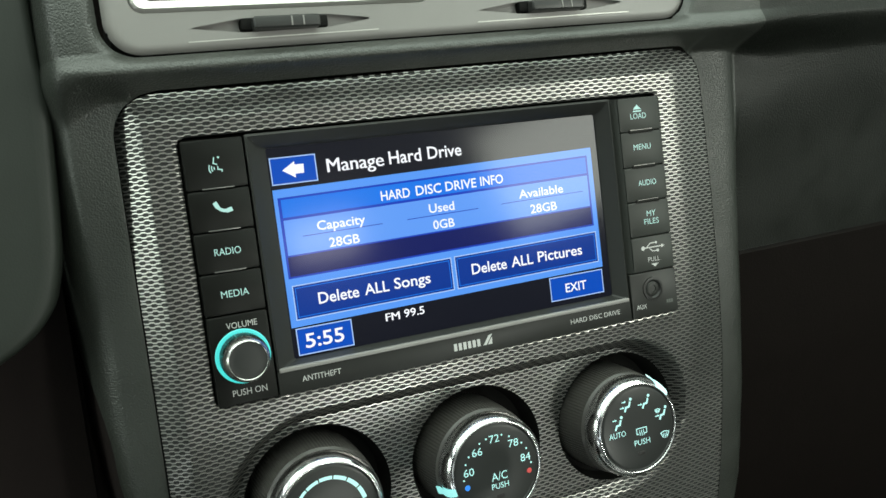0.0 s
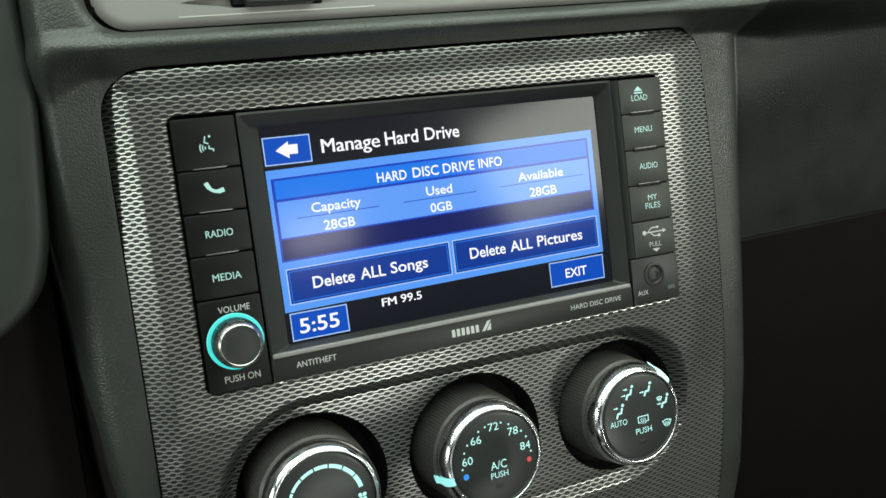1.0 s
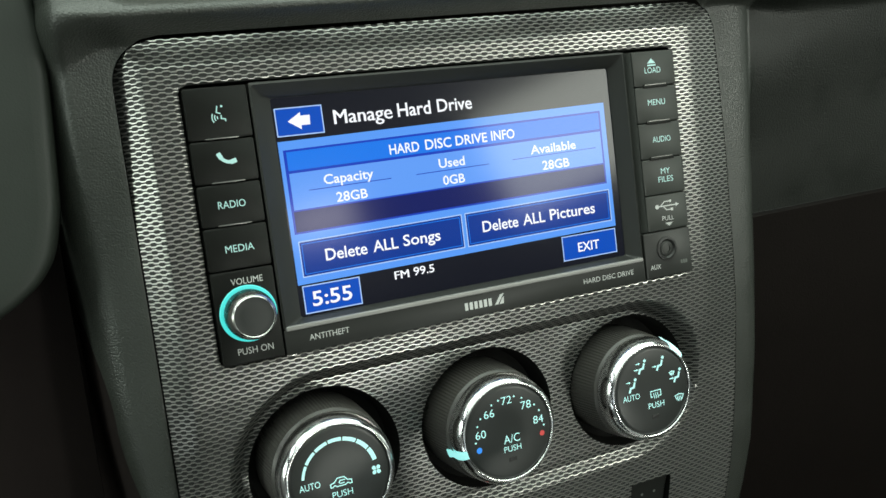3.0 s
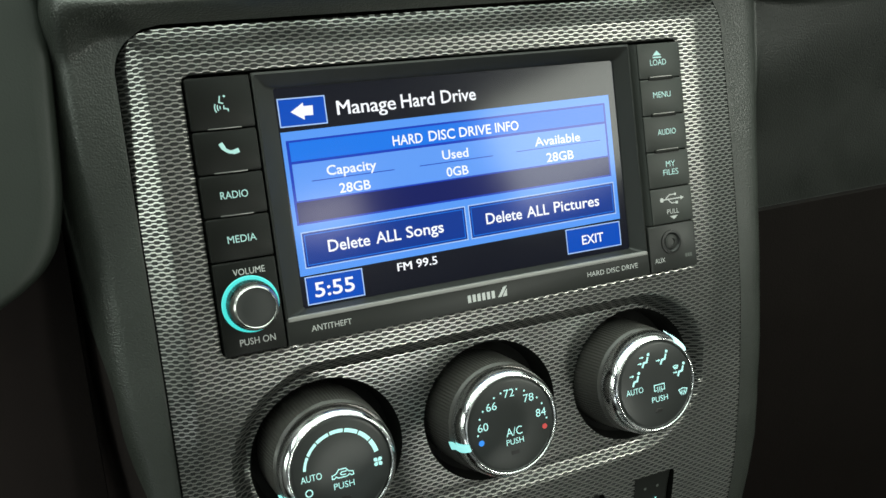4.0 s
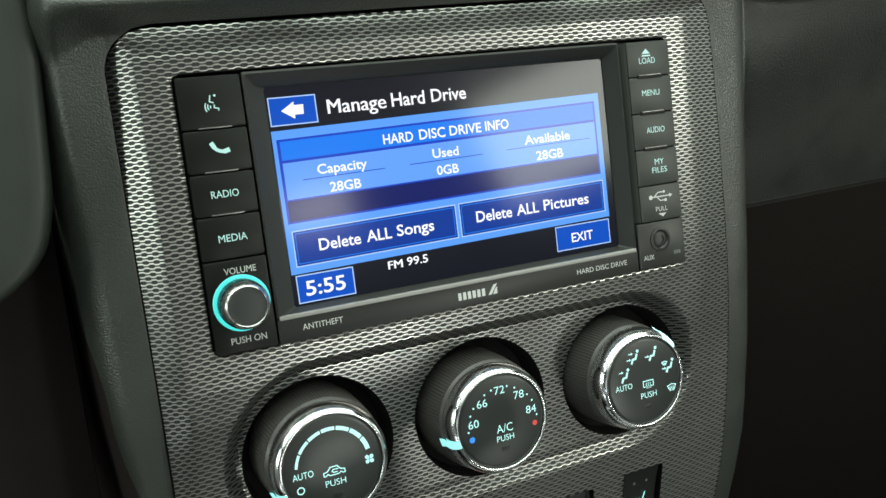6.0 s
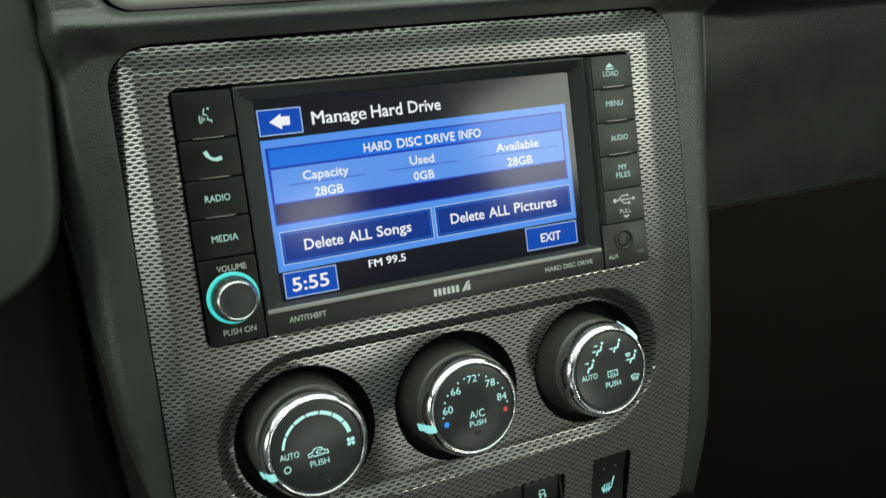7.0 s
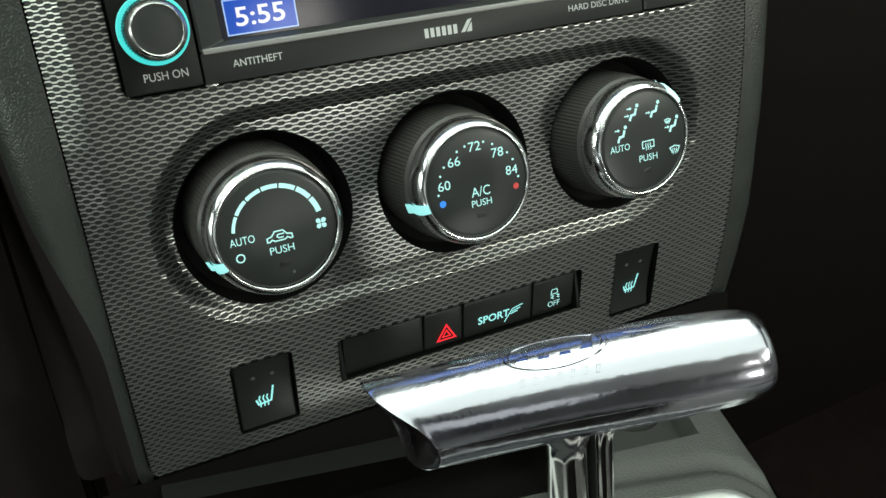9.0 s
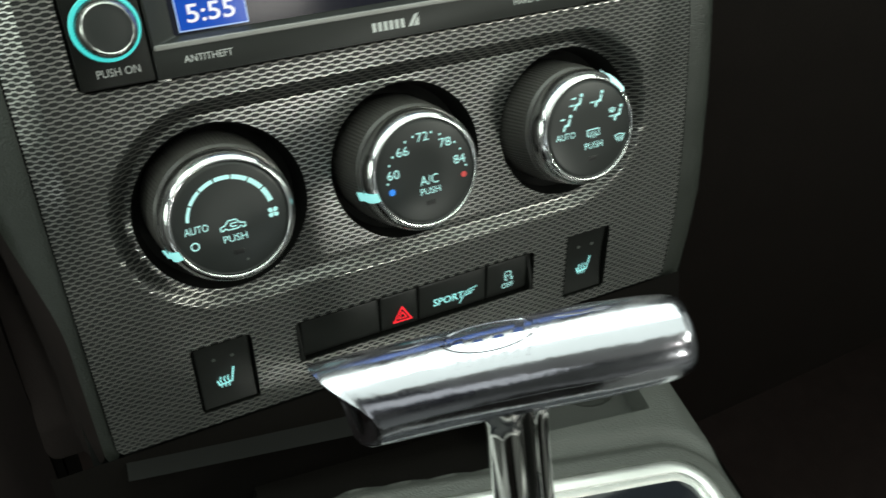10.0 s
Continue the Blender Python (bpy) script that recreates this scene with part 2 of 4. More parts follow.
def join(*lots):
    verts, faces = [], []
    for v, f in lots:
        k = len(verts)
        verts += v
        faces += [[i + k for i in face] for face in f]
    return verts, faces


def ribbon(pts, width, closed=False):
    """A flat stroke along a line in the plane, mitred, as quads of (x, z)."""
    n, left, right = len(pts), [], []
    for i, p in enumerate(pts):
        a = pts[(i - 1) % n] if closed or i else None
        b = pts[(i + 1) % n] if closed or i < n - 1 else None
        d1 = (Vector(p) - Vector(a)).normalized() if a else None
        d2 = (Vector(b) - Vector(p)).normalized() if b else None
        d1, d2 = d1 or d2, d2 or d1
        m = d1 + d2
        m = m.normalized() if m.length > 1e-6 else d1
        k = width / 2 / max(0.45, m.dot(d1))
        left.append((p[0] - m.y * k, p[1] + m.x * k))
        right.append((p[0] + m.y * k, p[1] - m.x * k))
    quads = []
    for i in range(n if closed else n - 1):
        j = (i + 1) % n
        quads.append([left[i], left[j], right[j], right[i]])
    return quads


def flat(polys, y):
    """Flat shapes of (x, z) rows laid at a depth y."""
    verts, faces = [], []
    for poly in polys:
        area = sum(a[0] * b[1] - b[0] * a[1] for a, b in zip(poly, poly[1:] + poly[:1]))
        k = len(verts)
        verts += [(p[0], y, p[1]) for p in poly]
        ids = list(range(k, k + len(poly)))
        faces.append(ids if area > 0 else ids[::-1])
    return verts, faces


def arc(cx, cz, r, a0, a1, n=12):
    return [(cx + r * math.cos(radians(a0 + (a1 - a0) * i / n)), cz + r * math.sin(radians(a0 + (a1 - a0) * i / n))) for i in range(n + 1)]


def rect(x0, x1, z0, z1):
    return [(x0, z0), (x1, z0), (x1, z1), (x0, z1)]


def writing(name, text, x0, x1, z0, z1, y, mat, parent, bold=0.0, local=False, on=None):
    """Words in the built-in font, fitted between x0 and x1 and from baseline z0 to capital height z1."""
    data = bpy.data.curves.new(name, "FONT")
    data.body, data.size, data.offset, data.resolution_u = text, 1.0, bold, 3
    tmp = new(name, data)
    me = bpy.data.meshes.new_from_object(tmp.evaluated_get(bpy.context.evaluated_depsgraph_get()))
    bpy.data.objects.remove(tmp)
    cap = 0.70 + 2 * bold
    xs = [v.co.x for v in me.vertices]
    sx, sz, lo = (x1 - x0) / (max(xs) - min(xs)), (z1 - z0) / cap, min(xs)
    verts = [(x0 + (v.co.x - lo) * sx, y, z0 + (v.co.y + bold) * sz) for v in me.vertices]
    if on:
        verts = [(x, on(z) + y, z) for x, y, z in verts]
    faces = [list(p.vertices) for p in me.polygons]
    bpy.data.meshes.remove(me)
    return part(name, verts, faces, mat, parent, sharp=0, local=local)


# ---- distance fields and the moulded surfaces ----
def rr(x, z, x0, x1, z0, z1, r):
    qx, qz = abs(x - (x0 + x1) / 2) - (x1 - x0) / 2 + r, abs(z - (z0 + z1) / 2) - (z1 - z0) / 2 + r
    return math.hypot(max(qx, 0), max(qz, 0)) + min(max(qx, qz), 0) - r


def step(a, b, v):
    k = min(1, max(0, (v - a) / (b - a)))
    return k * k * (3 - 2 * k)


SPINE_Z = [-260, -192, -180, -157, -130, -100, -78, -64, -50, 62]
SPINE_Y = [57, 35.4, 31.6, 25.0, 18.6, 13, 7.5, 4.4, 3.4, 2]


def spine(z):
    return float(np.interp(z, SPINE_Z, SPINE_Y))


def smooth_spine(z):
    return (spine(z - 12) + 2 * spine(z) + spine(z + 12)) / 4


def clip(poly, sdf):
    """The part of a small polygon, rows that begin (x, z), that lies where sdf is positive."""
    d = [sdf(p[0], p[1]) for p in poly]
    if min(d) >= 0:
        return poly
    if max(d) <= 0:
        return None
    out = []
    for i, p in enumerate(poly):
        q, a, b = poly[(i + 1) % len(poly)], d[i], d[(i + 1) % len(poly)]
        if a >= 0:
            out.append(p)
        if a * b < 0:
            k = a / (a - b)
            out.append(tuple(u + (v - u) * k for u, v in zip(p, q)))
    return out if len(out) > 2 else None


def field(polys, sdf, place):
    """Clips rows of (material, polygon) by sdf and lifts them by place(x, z, h); merges equal corners."""
    verts, faces, mats, seen = [], [], [], {}
    for m, poly in polys:
        poly = clip(poly, sdf)
        if not poly:
            continue
        ids = []
        for p in poly:
            key = tuple(round(v, 3) for v in p)
            if key not in seen:
                seen[key] = len(verts)
                verts.append(place(*p))
            if seen[key] not in ids:
                ids.append(seen[key])
        if len(ids) > 2:
            faces.append(ids)
            mats.append(m)
    return verts, faces, mats


def cells(xs, zs):
    return [(0, [(a, c, 0.0), (b, c, 0.0), (b, d, 0.0), (a, d, 0.0)]) for a, b in zip(xs, xs[1:]) for c, d in zip(zs, zs[1:])]


def spread(*stops):
    """Grid lines: rows of (from, to, step) run together."""
    out = []
    for a, b, s in stops:
        out += list(np.arange(a, b - s * 0.5, s))
    return [float(v) for v in out] + [float(stops[-1][1])]


PLATE = (-126, 131, -190, 67, 15)
RADIO = (-106, 103.5, -51.2, 48.8, 3)
PILL = (-108, 111, -137.5, -59.5, 38.9)
KNOBS = ((-71.4, -97.0), (-1.1, -97.5), (69.0, -96.7))
WELLS = ((-69.3, -100.0, 31.0), (2.8, -99.3, 31.0), (75.0, -98.8, 31.0))
SLOT = (-51.5, 57.5, -172.3, -153.2, 1.5)
SEAT_L = (-92.2, -69.0, -182.5, -151.6, 1.5)
SEAT_R = (74.6, 97.2, -183.5, -151.0, 1.5)


def tilt(x):
    """The lines over the radio rise a little along the face."""
    return 0.012 * x


def flare(x, z):
    """How far the passenger side of the bezel swells outwards along its height."""
    return float(np.interp(z, [-190, -160, -130, -100, -60, 0, 30, 50, 67], [2.5, 3.8, 3.3, 2.5, 2.0, 2.0, 1.2, 0.3, -0.2])) * step(60, 120, x)


def stack_edge(z):
    """Where the vinyl beside the bezel turns away to the passenger side."""
    return float(np.interp(z, [-200, -171, -148, -120, -70, -30, 22, 63], [150.0, 152.3, 153.5, 152.4, 151.5, 153.0, 156.0, 158.5]))


def plate_sdf(x, z):
    d = -rr(x - flare(x, z), z - tilt(x) * step(20, 60, z), *PLATE[:4], 15 if z > -60 else 4)
    for hole in (RADIO, SLOT, SEAT_L, SEAT_R):
        d = min(d, rr(x, z, *hole))
    for cx, cz, r in WELLS:
        d = min(d, math.hypot(x - cx, z - cz) - r)
    return d


CREASE = -117.2


def plate_y(x, z):
    y = smooth_spine(z)
    # flat frame round the radio, outer facets that fall away from it
    zt = z - tilt(x) * step(20, 60, z)
    fade = step(-110, -50, z)
    y += max(0.95 * max(0.0, CREASE - x) * step(-125, -40, z), 0.45 * max(0.0, zt - 56.5), 0.24 * max(0.0, x - 112.0) ** 2 / (max(0.0, x - 112.0) + 4.0) * fade)
    y += 0.5 * max(0.0, 0.8 - rr(x, z, *RADIO))
    k = min(1.0, max(0.0, -rr(x, z, *PILL) / 6.0))
    k = 0.6 * k + 0.4 * step(0, 1, k)
    y += k * (max(y + 3.6, 19.0 - 0.10 * (z + 98)) - y)
    return y


def plate_place(x, z, h):
    return (x, plate_y(x, z) - h, z)


def warp(u):
    """Runs the moulded pattern down the slanted side of the bezel."""
    return u if u > CREASE else CREASE + (u - CREASE) * 0.72


def wavy_mesh(x0, x1, z0, z1, period=4.76, row=1.43, swing=0.22, deep=0.42):
    """Wavy raised lines, each against the swing of the next, with sunken gaps between them."""
    polys, xs, ws = [], [], []
    n = int((x1 - x0) / period) + 1
    for i in range(n):
        for k, w in ((0.0, 1), (0.36, 1), (0.5, -1), (0.86, -1)):
            xs.append(warp(x0 + (i + k) * period))
            ws.append(w)
    top, base = 0.17, 0.29
    for j in range(int((z1 - z0) / row) + 1):
        s, z = (1 if j % 2 else -1) * swing, z0 + j * row
        for (a, b), (p, q) in zip(zip(xs, xs[1:]), zip(ws, ws[1:])):
            za, zb, ya, yb = z + s * p, z + s * q, z + row - s * p, z + row - s * q
            polys.append((0, [(a, za - top, 0.0), (b, zb - top, 0.0), (b, zb + top, 0.0), (a, za + top, 0.0)]))
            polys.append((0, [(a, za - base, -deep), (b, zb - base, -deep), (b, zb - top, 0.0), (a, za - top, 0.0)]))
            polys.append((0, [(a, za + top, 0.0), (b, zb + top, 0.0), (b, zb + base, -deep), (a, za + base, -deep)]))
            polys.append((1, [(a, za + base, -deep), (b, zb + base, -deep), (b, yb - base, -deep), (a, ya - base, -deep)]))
    return polys


def edge_strip(pts, place_y, depth, lift=0.0):
    return loops([[(x, place_y(x, z) - lift, z) for x, z in pts], [(x, place_y(x, z) + depth, z) for x, z in pts]])


def dense(pts, gap=4.0):
    out = []
    for a, b in zip(pts, pts[1:] + pts[:1]):
        k = max(1, int(math.dist(a, b) / gap))
        out += [(a[0] + (b[0] - a[0]) * i / k, a[1] + (b[1] - a[1]) * i / k) for i in range(k)]
    return out


# ---- the dash round the centre stack ----
VENT = (-126, 121, 79.0, 150, 12)
PAD_Z = [-40, -34.6, -20, 20, 48, 62, 160]
PAD_Y = [41.0, 39.5, 34.5, 23, 12.5, 8, 8]


def vinyl_sdf(x, z):
    d = -rr(x, z, -152, 720, -196, 165, 2)
    if x > 130 and z < -36:
        d = min(d, stack_edge(z) + 0.6 - x)
    if x > 150:
        d = min(d, z + 35.6 - 0.011 * (x - 170) + 1e3 * step(stack_edge(z) + 0.6, stack_edge(z) - 0.6, x))
    d = min(d, max(rr(x - flare(x, z), z - tilt(x) * step(20, 60, z), PLATE[0] - 0.45, PLATE[1] + 0.45, PLATE[2] - 0.45, PLATE[3] + 0.45, 15.5 if z > -60 else 4), -260 - z), z + 191 + max(0.0, abs(x - 2) - 128) * 4)
    return min(d, rr(x, z - tilt(x), VENT[0] - 0.4, VENT[1] + 0.4, VENT[2] - 0.4, VENT[3], 12.4))


def pad_sdf(x, z):
    """Negative over the passenger pad, which begins beside the stack."""
    return stack_edge(z) + 1.5 - x


def vinyl_y(x, z, h=0):
    """Depth of the dash skin: the strips beside the bezel, the rolled brow under the vent and the passenger pad."""
    zt = z - tilt(x)
    left = step(-120, -126, x)
    y = smooth_spine(z) + 3.2 + left * (1 - 0.85 * step(-25, 66, z)) * (6.0 * step(-125, -40, z) + 0.42 * max(0.0, -127.5 - x)) + 4.6 * step(124, 131, x) * step(-110, -50, z)
    e = stack_edge(z)
    k = min(1.1, max(0.0, min(x, e) - (e - 11)) / 11.0)
    y += 1.6 * k ** 2 + 2.2 * k ** 4
    if x > e:
        u = x - e
        pad = float(np.interp(z, PAD_Z, PAD_Y)) + 0.00006 * (x - 140) ** 2
        near = math.exp(-((u + 3) / 42) ** 1.5) * step(-5, 62, z)
        y += (pad + (y - pad) * near - y) * step(0, 6.0, u)
    far, end = step(140, 185, x), step(-126, -146, x)
    roll = step(64.5 - 6 * far - 9 * end, 73.5 + 3 * far + 3 * end, zt)
    brow = roll * (1 - 0.45 * (max(0.0, -130 - x) / 22) ** 1.5)
    y = y * (1 - brow) - 9.4 * brow
    over = max(0.0, min(zt, 80) - 71)
    y += roll * (0.06 * over ** 2 + 0.004 * max(0.0, zt - 80) ** 2) * (1 - 0.75 * far)
    y += far * roll * 0.0022 * max(0.0, zt - 74) ** 2
    k = max(0.0, -138 + 9 * step(-40, -170, z) - x) / 9.0 * step(55, -40, z)
    y = min(y + 3 * k + 12 * k ** 3, 60)
    y += 45 * (max(0.0, -140 - x) / 12) ** 2 * step(-30, 66, z)
    lip = rr(x, zt, *VENT)
    if lip < 4.6:
        y += 4.2 * (1 - max(0.0, lip) / 4.6) ** 2
    return (x, y, z)


def build_dashboard():
    dash = thing("dashboard", (0, 0, 0), "dark grey grained vinyl dashboard round the centre stack", "dashboard", kind="structure")
    xs = spread((-152, -122, 1.2), (-122, 118, 6), (118, 146, 1.5), (146, 166, 0.7), (166, 200, 4), (200, 260, 12), (260, 720, 46))
    zs = spread((-215, -40, 6), (-40, -34, 1.5), (-34, 50, 5), (50, 88, 0.8), (88, 100, 2), (100, 165, 5))
    turn = lambda x, z: x + 153 - 10 * step(0, -70, z) - 12 * step(-70, -140, z)
    v, f, m = field(cells(xs, zs), lambda x, z: min(vinyl_sdf(x, z), turn(x, z), pad_sdf(x, z)), vinyl_y)
    part("dash_skin", v, f, VINYL, dash, sharp=70)
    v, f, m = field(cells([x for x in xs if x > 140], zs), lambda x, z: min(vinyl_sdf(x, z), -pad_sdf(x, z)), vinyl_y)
    part("passenger_pad", v, f, SHADED_PAD, dash, "soft pad over the glove box, darkened for shade", sharp=70)
    # Same skin, coloured dark where its turned-in side lies in shade
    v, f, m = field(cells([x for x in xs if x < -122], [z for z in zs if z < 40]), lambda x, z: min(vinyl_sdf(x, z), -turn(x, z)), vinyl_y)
    part("shaded_skin_edge", v, f, FOOTWELL_SHADE, dash, "dash skin turning in to the footwell, coloured as shade", sharp=60)
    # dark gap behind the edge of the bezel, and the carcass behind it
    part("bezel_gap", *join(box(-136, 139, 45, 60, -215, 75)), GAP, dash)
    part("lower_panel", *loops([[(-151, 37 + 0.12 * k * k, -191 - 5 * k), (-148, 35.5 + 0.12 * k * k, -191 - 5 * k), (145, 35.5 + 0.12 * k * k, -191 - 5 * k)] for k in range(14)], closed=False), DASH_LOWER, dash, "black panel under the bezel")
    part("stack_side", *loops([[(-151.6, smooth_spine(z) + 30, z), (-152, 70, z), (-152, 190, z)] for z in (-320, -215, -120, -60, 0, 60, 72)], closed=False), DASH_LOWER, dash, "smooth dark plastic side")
    part("stack_side", *loops([[(stack_edge(z) + 0.5, vinyl_y(stack_edge(z) + 0.5, z)[1] - 0.1, z), (stack_edge(z) + 0.2, vinyl_y(stack_edge(z), z)[1] + 4, z), (stack_edge(z) - 3, 60, z), (stack_edge(z) - 3, 120, z)] for z in (-330, -215, -190, -160, -120, -90, -60, -36)], closed=False), VINYL_SMOOTH, dash, "smooth dark plastic side")

    # passenger side: the glove box below the pad's seam
    across = [-3, -1, 1, 4, 8, 14, 22, 32, 45, 63, 88, 138, 208, 308, 408, 548]

    def facing(u, z, rows):
        x = stack_edge(z) + u
        y = float(np.interp(z, [r[0] for r in rows], [r[1] for r in rows])) + 0.00006 * (x - 140) ** 2
        return (x, y, z + 0.011 * (x - 170))
    glove = thing("glove_box", (300, 60, -100), "black plastic glove box front under the dash pad", "glove box", kind="structure")
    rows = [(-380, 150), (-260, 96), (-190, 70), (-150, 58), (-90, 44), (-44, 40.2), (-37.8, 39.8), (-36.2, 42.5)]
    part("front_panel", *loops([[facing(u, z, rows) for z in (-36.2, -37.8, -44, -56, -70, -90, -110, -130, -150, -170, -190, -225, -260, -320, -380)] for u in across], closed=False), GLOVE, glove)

    # Dark panel added to stand for the shade below the driver's trim
    shade_panel = thing("footwell_shade_panel", (-280, 80, -160), "dark panel added for the shade over the footwell", "dash panel", kind="structure")
    part("panel", *loops([[(x, 62 + 0.5 * (-x - 152) * 0.1 + (-20 - z) * 0.22, z) for z in (10, -20, -60, -120, -200, -300, -360)] for x in (-151, -170, -200, -260, -340, -440, -600)], closed=False), FOOTWELL_SHADE, shade_panel)

    # driver side: smooth trim panel with a rolled rim
    trim = thing("instrument_trim_panel", (-200, 10, 40), "smooth dark grey trim panel with rolled rim", "trim panel")
    edge = [(-147, 160), (-146.4, 90), (-145.2, 66), (-146.2, 48), (-148.4, 22), (-150.0, 10), (-153.4, -2.5), (-157.0, -9), (-162, -14.5), (-170, -20.0), (-180, -24.5), (-200, -28), (-260, -30), (-420, -30)]
    fine = []
    for i in range(len(edge) - 1):
        p0, p1, p2, p3 = (Vector(edge[max(0, min(len(edge) - 1, i + k))]) for k in (-1, 0, 1, 2))
        for k in range(6):
            u = k / 6
            fine.append(tuple(0.5 * (2 * p1 + (p2 - p0) * u + (2 * p0 - 5 * p1 + 4 * p2 - p3) * u * u + (3 * p1 - p0 - 3 * p2 + p3) * u ** 3)))
    fine.append(edge[-1])

    def off(k, y):
        out = []
        for i, p in enumerate(fine):
            a, b = Vector(fine[max(0, i - 1)]), Vector(fine[min(len(fine) - 1, i + 1)])
            n = (b - a).normalized()
            n = Vector((n.y, -n.x))
            q = Vector(p) + n * k
            out.append((q.x, y, q.y))
        return out
    rolled = [off(-0.5, 30), off(0, 16), off(0.3, 13.2), off(0.9, 11.7), off(1.9, 10.8), off(3.4, 10.3), off(6.0, 10.1)]
    part("rim", *loops(rolled, closed=False), VINYL_SMOOTH, trim, "rolled rim", sharp=70)
    inner = off(6.0, 10.1)
    v = inner + [(-420, 10.1, 160)]
    n = len(v)
    part("panel", v, [[i, i + 1, n - 1] for i in range(n - 2)], VINYL_SMOOTH, trim, sharp=0)


def build_vent():
    vent = thing("air_vent", (0, 1, 110), "grey satin air vent bezel with silver lips", "air vent")
    ORIGIN[vent] = Vector((-1.5, -4, 109.1))      # the vent sits sunk behind the rolled lip
    lips = ((-117, -4, 91.5, 135, 5), (12, 114, 93.5, 135, 5))
    slots = ((-98, -28, 83.6, 88.6), (16, 88, 85.4, 90.4))

    def sdf(x, z):
        d = -rr(x, z - tilt(x), *VENT)
        for b in lips:
            d = min(d, rr(x, z, *b))
        for x0, x1, z0, z1 in slots:
            c, h = (x0 + x1) / 2, (x1 - x0) / 2
            w = (z1 - z0) / 2 * max(0.0, 1 - max(0.0, abs(x - c) - 16) / (h - 16))
            d = min(d, abs(z - (z0 + z1) / 2 - 0.012 * (x - c)) - w)
        return d

    def place(x, z, h):
        e = -rr(x, z - tilt(x), *VENT)
        return (x, -5.0 + 1.6 * max(0, 1 - e / 3.0) ** 2 - 0.04 * (z - 79), z)
    v, f, m = field(cells(spread((-127, 122, 1.5)), spread((76, 96, 0.6), (96, 152, 1.5))), sdf, place)
    part("vent_bezel", v, f, VENT_GREY, vent, sharp=40)
    part("vent_cavity", *box(-124, 119, 6, 40, 80, 149), GAP, vent)
    for k, b in enumerate(lips):
        o, i2, i3 = outline(*b), outline(b[0] + 1.5, b[1] - 1.5, b[2] + 1.5, b[3] - 1.5, 4), outline(b[0] + 5, b[1] - 5, b[2] + 4.5, b[3] - 4.5, 3)
        ya = -5.6 - 0.04 * (b[2] - 79)
        part("vent_lip", *loops([[(x, ya + 1.5, z) for x, z in o], [(x, ya - 0.2, z) for x, z in i2], [(x, ya + 2.0, z) for x, z in i3], [(x, ya + 9, z) for x, z in i3]]), VENT_LIP, vent, "bright silver lip")
        for s in range(4):
            z = b[2] + 9 + s * 9
            part("slat", *box(b[0] + 4, b[1] - 4, ya + 4, ya + 22, z, z + 1.6, 0.5), VENT_GREY, vent, "dark grey slat")
        x0, x1, z0, z1 = slots[k]
        c, zc = (x0 + x1) / 2, (z0 + z1) / 2
        # Pocket filled with near-black for the shade round the tab
        part("tab_pocket", *box(c - 16.5, c + 16.5, -5.7, 2, zc - 2.0, zc + 2.4, 1.2), GAP, vent, "dark pocket behind the thumb tab")
        tab = part("tab", *box(c - 12.5, c + 12.5, -10.0, 2, zc - 2.4, zc + 2.2, 1.4, 3), TAB_GREY, vent, "dark grey thumb tab")
        for r in range(2):
            part("grip", *box(c + 1.2 + r * 4.4, c + 1.8 + r * 4.4, -10.3, -9.0, zc - 1.8, zc + 1.6, 0.2), VENT_GREY, tab, "raised grip rib")
        part("slot_floor", *box(x0 - 1, x1 + 1, -2.0, 1, z0 - 1.5, z1 + 1.5), VENT_GREY, vent, "shaded slot behind the tab")
        # Flat silver stroke painted as the highlight on a moulded ridge
        part("groove", *flat(ribbon([(x0 - 0.5, z0 - 2.3 + 0.012 * (x0 - c)), (x1 + 1, z0 - 2.0 + 0.012 * (x1 - c))], 0.35), -5.75 - 0.04 * (z0 - 81)), VENT_LIP, vent, "bright moulded line")


build_dashboard()
build_vent()


# ---- centre bezel with its moulded mesh ----
def build_bezel():
    bezel = thing("centre_bezel", (0, 0, -60), "silver grey centre stack bezel with moulded wavy mesh texture", "bezel")
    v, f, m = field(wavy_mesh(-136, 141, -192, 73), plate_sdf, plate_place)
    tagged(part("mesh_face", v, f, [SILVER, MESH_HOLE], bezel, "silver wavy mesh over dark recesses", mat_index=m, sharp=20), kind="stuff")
    rim = [(x + flare(x, z), z + tilt(x) * step(20, 60, z)) for x, z in dense(outline(*PLATE, n=12, low=4))]
    part("outer_edge", *edge_strip(rim, plate_y, 14, 0.1), GAP, bezel)
    part("radio_opening_edge", *edge_strip(dense(outline(*RADIO)), plate_y, 14, 0.15), RADIO_BLACK, bezel)
    for hole in (SLOT, SEAT_L, SEAT_R):
        part("switch_opening_edge", *edge_strip(dense(outline(*hole)), plate_y, 14, 0.15), RADIO_BLACK, bezel)
    for cx, cz, r in WELLS:
        n = 64
        ring = circle(cx, cz, r, n)
        ring2 = circle(cx, cz, r - 1.0, n)
        ring3 = circle(cx, cz, r - 2.0, n)
        rows = [[(x, plate_y(x, z) - 0.2, z) for x, z in ring], [(x, plate_y(x, z) + 2.5, z) for x, z in ring2], [(x, 30, z) for x, z in ring3]]
        part("knob_well", *loops(rows, cap_last=True), GAP, bezel, "black round knob well")


build_bezel()


